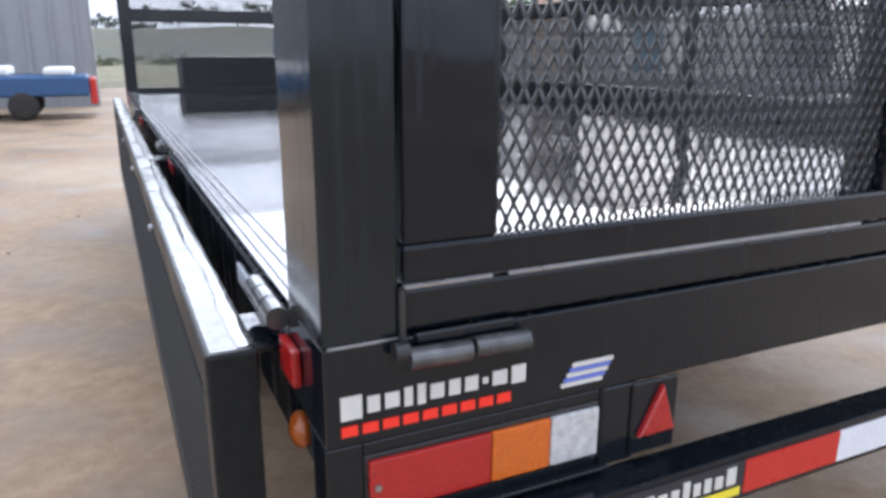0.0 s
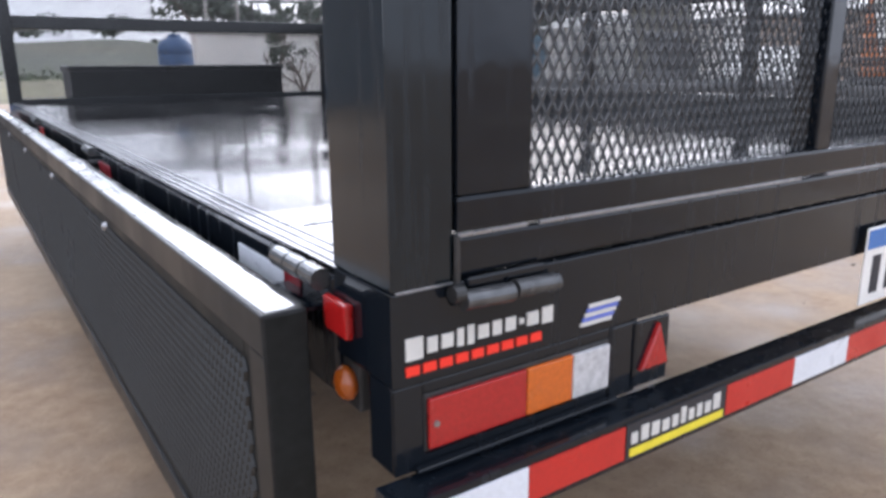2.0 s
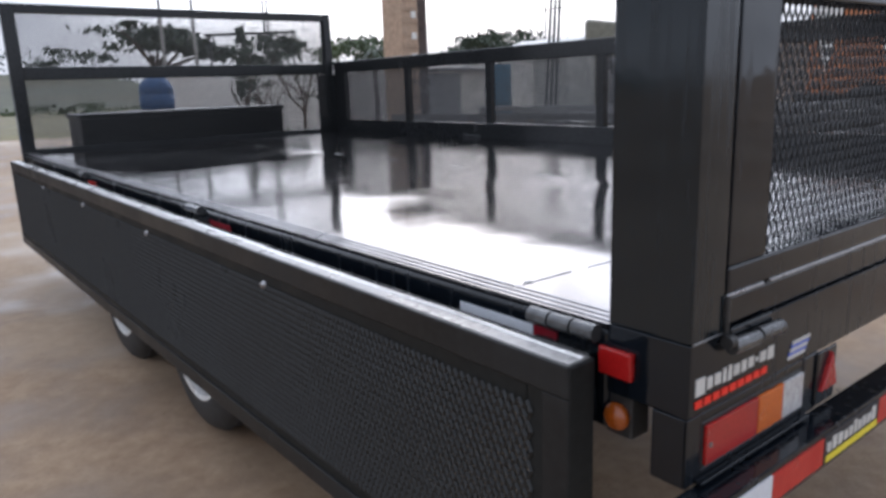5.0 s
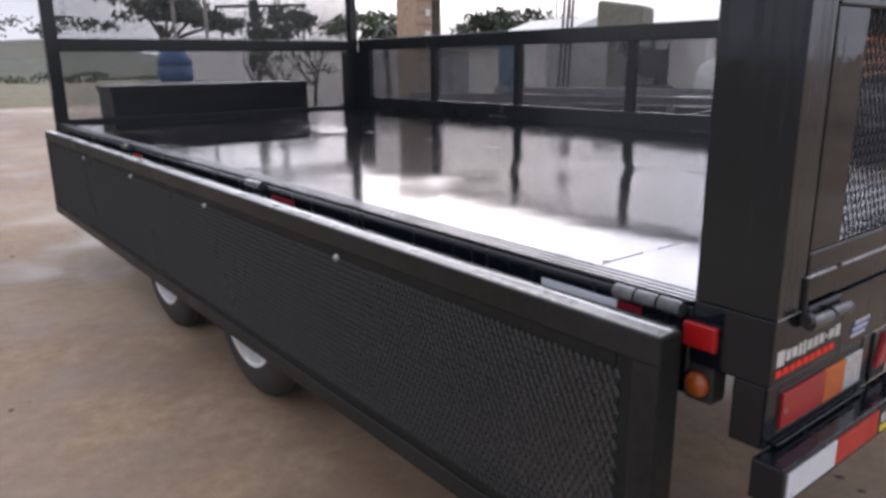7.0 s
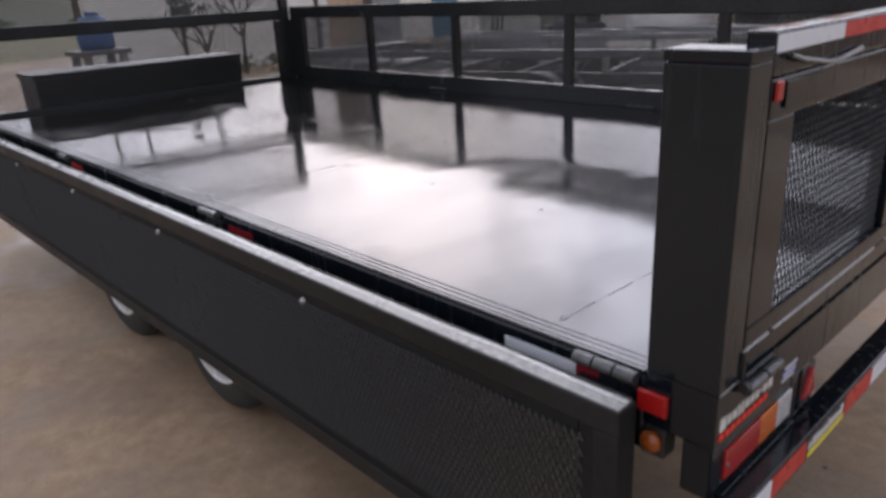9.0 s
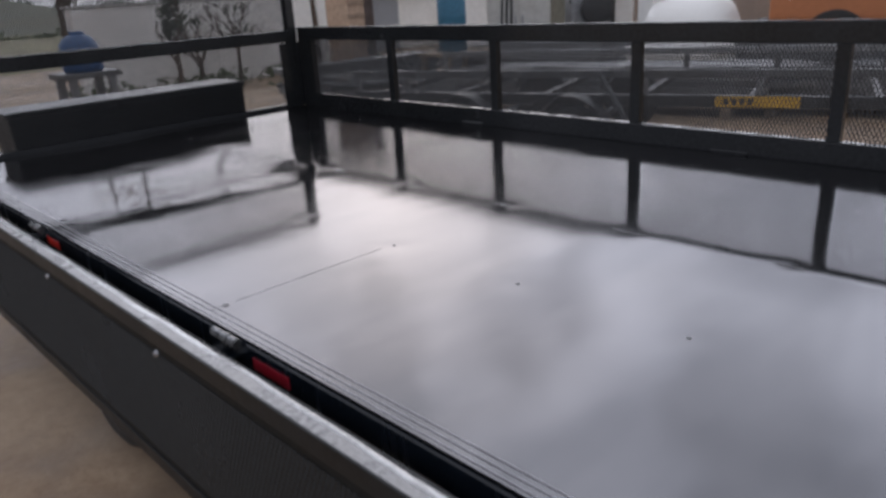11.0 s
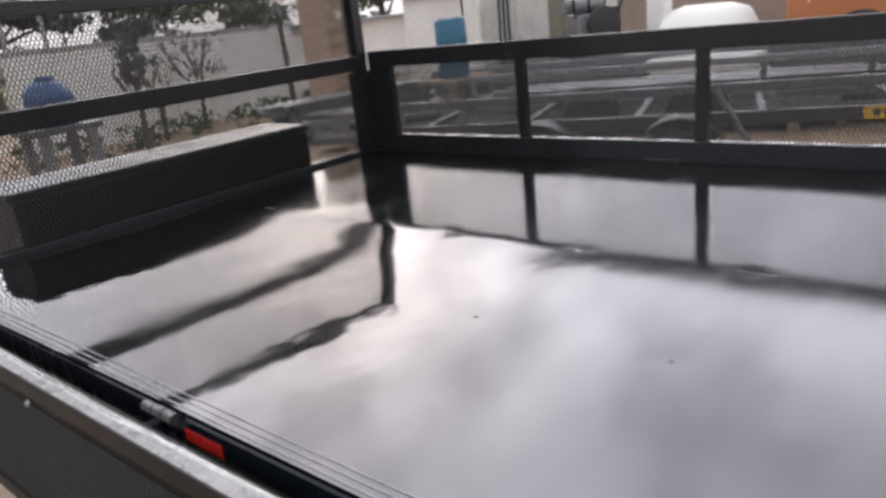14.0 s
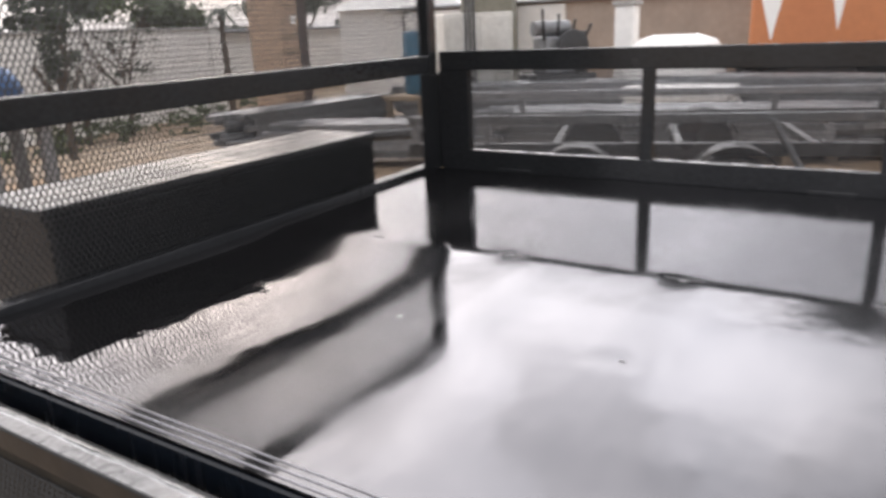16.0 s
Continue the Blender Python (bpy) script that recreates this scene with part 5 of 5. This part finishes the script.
# small palm beside the tower
palm = empty("palm", "small palm with a shaggy dark crown beside the brick tower", "tree", place=(7.22, 11.5, 0))
bm = bmesh.new()
for j in range(5):
    add_rod(bm, (0.015 * math.sin(j), 0, -0.05 + 0.36 * j), (0.015 * math.sin(j + 1), 0, 0.33 + 0.36 * j), 0.06 - 0.004 * j, 0.05 - 0.004 * j, 9)
part("trunk", bm, BARK, palm)
rp = random.Random(21)
for j in range(16):
    a = 2 * math.pi * j / 16 + rp.uniform(-0.2, 0.2)
    up = rp.uniform(0.1, 0.9)
    bm = bmesh.new()
    prev = None
    for q in range(7):
        f = q / 6
        r, z = 0.34 * f, 1.72 + 0.36 * up * f - 0.34 * f * f * (1.2 - 0.6 * up)
        w = 0.035 * math.sin(math.pi * min(1.0, f * 0.9 + 0.08))
        c = Vector((math.cos(a) * r, math.sin(a) * r, z))
        side = Vector((-math.sin(a), math.cos(a), 0)) * w
        row = [bm.verts.new(c - side), bm.verts.new(c + Vector((0, 0, 0.012))), bm.verts.new(c + side)]
        if prev:
            bm.faces.new((prev[0], prev[1], row[1], row[0]))
            bm.faces.new((prev[1], prev[2], row[2], row[1]))
        prev = row
    part("frond", bm, LEAF_DARK, palm)

# low white house, antennas and a covered stack above the yard's right edge
house = empty("low_house", "low white house with a shallow pale roof", "house", place=(13.4, 12.6, 0))
part("wall", box(-0.9, 0.9, -1.0, 1.0, -0.05, 1.80, 0.01), WHITE_WALL, house)
roof = bmesh.new()
pts = [(-1.05, -1.15, 1.801), (1.05, -1.15, 1.801), (1.05, 1.15, 1.801), (-1.05, 1.15, 1.801), (0, -1.15, 2.12), (0, 1.15, 2.12)]
vs = [roof.verts.new(p) for p in pts]
for f in ((0, 1, 2, 3), (0, 4, 1), (2, 5, 3), (0, 3, 5, 4), (1, 4, 5, 2)):
    roof.faces.new([vs[i] for i in f])
bmesh.ops.recalc_face_normals(roof, faces=roof.faces)
part("roof", roof, WHITE_WALL, house)
for y in (-0.2, 0.25):
    mast = part("antenna", rod((0.0, y, 2.10), (0.0, y, 3.1), 0.018, sides=6), BLACK_DULL, house)
    part("crossbar", rod((-0.02, y - 0.25, 2.85), (-0.02, y + 0.25, 2.85), 0.012, sides=6), BLACK_DULL, mast)
bale = empty("covered_stack", "tall stack under a faded olive tarpaulin", "stack", place=(11.8, 9.45, 0))
bale.rotation_euler.z = radians(20)
bm = box(-0.45, 0.45, -0.5, 0.45, 0.0, 2.28, 0.08, 3)
for v in bm.verts:
    if v.co.z > 1.5 and v.co.y < 0:
        v.co.z -= 0.3 * abs(v.co.y)
    v.co += Vector((noise.noise(v.co * 2.3), noise.noise(v.co * 2.3 + Vector((5, 0, 0))), 0)) * 0.03 * (v.co.z > 0.1)
part("tarpaulin", bm, TARP, bale, smooth=True)

# drums, pallets and stock on the sand
def bench(place, label, top, w=0.5, d=0.3, mat=WOOD):
    root = empty("work_bench", label, "bench", "benches", place)
    part("top", box(-w, w, -d, d, top - 0.05, top, 0.005), mat, root)
    for sx in (0.08 - w, w - 0.08):
        for sy in (0.06 - d, d - 0.06):
            part("leg", box(sx - 0.035, sx + 0.035, sy - 0.035, sy + 0.035, 0.0, top - 0.051, 0.004), mat, root)
    return root


bench((1.86, 7.7, 0), "dark steel bench carrying a blue plastic tank", 0.92, 0.26, 0.24, STEEL_STOCK)
tank = empty("water_tank", "round-topped blue plastic tank standing on a dark steel bench", "tank", place=(1.86, 7.7, 0.921))
part("body", lathe([(0, 0.16), (0.02, 0.178), (0.14, 0.182), (0.15, 0.174), (0.17, 0.174), (0.18, 0.182), (0.25, 0.17), (0.31, 0.13), (0.335, 0.085), (0.34, 0.07)], (0, 0, 0), "Z", 28), BLUE_PLASTIC, tank, smooth=True)
part("lid", lathe([(0.338, 0.065), (0.345, 0.072), (0.368, 0.070), (0.374, 0.04)], (0, 0, 0), "Z", 20), BLUE_PLASTIC, tank, smooth=True)
pallet((7.2, 8.0, 0.0), 15)
bench((7.15, 7.9, 0.123), "rough wooden bench holding one blue drum", 0.47)
tagged(drum((7.1, 7.9, 0.594), 0.205, 0.75, TEAL_PLASTIC), "teal-blue plastic drum on a wooden bench")
tagged(drum((-0.6, 24.0, 0.06)), "blue plastic drum far off on the grass")

stand = empty("pipe_stand", "leaning dark steel pipes beside the drum", "pipes", place=(7.9, 7.7, 0))
for k in range(3):
    part("pipe", rod((k * 0.12, 0, 0.02), (0.45 + k * 0.1, 0.25, 2.4), 0.022, sides=8), BLACK_DULL, stand)

steel_stack((8.4, 6.9, 0), 3.6, 8, 7, 20, 1, 0.075)
steel_stack((9.0, 3.6, 0), 3.8, 9, 8, -4, 2, 0.07)
steel_stack((8.2, 1.2, 0), 3.2, 10, 5, 6, 3, 0.07)
steel_stack((6.4, 9.2, 0), 2.4, 7, 6, 84, 4, 0.07)
steel_stack((6.8, 4.75, 0), 3.4, 9, 6, 18, 5, 0.07)
steel_stack((5.6, 7.35, 0), 2.2, 7, 5, 20, 6, 0.07)
steel_stack((7.6, 2.4, 0), 3.0, 8, 5, 14, 7, 0.07)
parked_chassis((4.17, 3.64, 0), 18)
pallet((8.0, -1.2, 0.0), 30)
sheets = empty("sheet_stack", "stack of pale galvanised sheets on timbers", "sheet stack", place=(8.7, 5.0, 0))
for y in (-0.4, 0.4):
    part("timber", box(-0.5, 0.5, y - 0.05, y + 0.05, 0.0, 0.36, 0.006), WOOD, sheets)
for j in range(5):
    part("sheet", box(-0.6 + 0.02 * (j % 2), 0.6, -0.62 + 0.03 * (j % 3), 0.66 - 0.04 * (j % 2), 0.361 + j * 0.046, 0.403 + j * 0.046, 0.004), STICKER_WHITE, sheets)

# workshop front along the yard's right side
shop = empty("workshop", "tan rendered workshop with grey and cream bays", "workshop", place=(12.6, 4.5, 0))
part("wall", box(-0.1, 0.1, -9.0, 7.4, -0.05, 1.74, 0.01), TAN_WALL, shop)
part("roof", box(-0.25, 4.0, -9.3, 7.7, 1.741, 1.8, 0.02), GREY_WALL, shop)
for y, w, m, t in ((6.4, 0.9, WHITE_WALL, "cream bay"), (4.2, 0.5, WHITE_WALL, "cream bay")):
    part("bay", box(-0.16, -0.1005, y - w, y + w, 0.0, 1.7, 0.01), m, shop, t)
pier = empty("concrete_pier", "cream painted concrete pier in the yard", "pier", place=(9.35, 6.02, 0))
part("shaft", box(-0.13, 0.13, -0.13, 0.13, -0.05, 1.55, 0.012), WHITE_WALL, pier)
part("cap", box(-0.16, 0.16, -0.16, 0.16, 1.551, 1.61, 0.01), CONCRETE_POST, pier)
locker = empty("steel_locker", "cream painted steel locker standing on the sand", "locker", place=(8.75, 8.05, 0))
locker.rotation_euler.z = radians(-45)
part("body", box(-0.5, 0.5, -0.25, 0.25, 0.0, 1.55, 0.01), CREAM_PAINT, locker)
for x in (-0.245, 0.245):
    d = part("door", box(x - 0.235, x + 0.235, -0.268, -0.2505, 0.05, 1.5, 0.006), CREAM_PAINT, locker)
    part("handle", box(x - 0.2 if x > 0 else x + 0.18, x - 0.18 if x > 0 else x + 0.2, -0.285, -0.2685, 0.85, 1.0, 0.004), GREY_STEEL, d)
machine = empty("machine", "dark steel machine with round drums and levers", "machine", place=(8.95, 6.85, 0))
machine.rotation_euler.z = radians(-40)
part("base", box(-0.45, 0.45, -0.3, 0.3, 0.0, 0.7, 0.02), BLACK_DULL, machine)
part("body", box(-0.3, 0.15, -0.25, 0.2, 0.701, 1.2, 0.04, 2), STEEL_STOCK, machine)
part("cylinder", rod((-0.42, -0.1, 1.3), (0.1, -0.1, 1.3), 0.1, sides=24), STEEL_STOCK, machine)
part("cylinder", rod((0.3, 0.0, 0.701), (0.3, 0.0, 1.25), 0.13, sides=24), BLACK_DULL, machine)
for j in range(4):
    part("lever", rod((-0.3 + j * 0.2, -0.2, 1.15), (-0.38 + j * 0.24, -0.3, 1.55 - 0.07 * j), 0.018, sides=8), BLACK_DULL, machine)
part("flywheel", lathe([(-0.32, 0.2), (-0.33, 0.23), (-0.36, 0.23), (-0.37, 0.2)], (0.05, 0.0, 1.05), "Y", 28), BLACK_DULL, machine, smooth=True)

# white vehicle nose and an orange cab before the workshop
dome = empty("white_tank", "white rounded tank on a stand", "tank", place=(9.35, 5.36, 0))
bm = lathe([(-0.62, 0.05), (-0.6, 0.3), (-0.5, 0.46), (-0.3, 0.52), (0.3, 0.52), (0.5, 0.46), (0.6, 0.3), (0.62, 0.05)], (0, 0, 0.64), "Y", 32)
part("tank", bm, STICKER_WHITE, dome, smooth=True)
for y in (-0.35, 0.35):
    part("stand", box(-0.35, 0.35, y - 0.05, y + 0.05, 0.0, 0.20, 0.01), BLACK_DULL, dome)
truck = empty("orange_truck", "orange truck with white painted patches parked by the workshop", "truck", place=(11.0, 2.6, 0))
part("body", box(-0.9, 0.9, -3.2, 2.0, 0.75, 2.05, 0.06, 3), ORANGE_PAINT, truck)
part("bumper", box(-1.0, 1.0, 2.001, 2.12, 0.45, 0.8, 0.03, 2), BLACK_DULL, truck)
for y in (-2.2, 1.1):
    for sx in (-0.92, 0.72):
        part("wheel", lathe([(0, 0.25), (0.0, 0.4), (0.03, 0.46), (0.17, 0.46), (0.2, 0.4), (0.2, 0.25)], (sx, y, 0.46), "X", 32), RUBBER, truck, smooth=True)
part("chassis", box(-0.6, 0.6, -3.0, 1.9, 0.5, 0.749, 0.02), BLACK_DULL, truck)
for y, z, w, h in ((1.72, 1.02, 0.26, 0.95), (0.95, 1.12, 0.16, 0.8), (0.2, 1.2, 0.3, 0.8), (-0.7, 1.15, 0.14, 0.85)):
    bm = bmesh.new()
    rings = [[bm.verts.new((x, y + dy, z + dz)) for dy, dz in ((0, 0), (w, h), (-w * 0.7, h))] for x in (-0.9065, -0.9005)]
    bm.faces.new(rings[0])
    bm.faces.new(rings[1][::-1])
    for i in range(3):
        bm.faces.new((rings[0][i], rings[1][i], rings[1][(i + 1) % 3], rings[0][(i + 1) % 3]))
    bmesh.ops.recalc_face_normals(bm, faces=bm.faces)
    part("painted_patch", bm, STICKER_WHITE, truck, "white painted wedge")
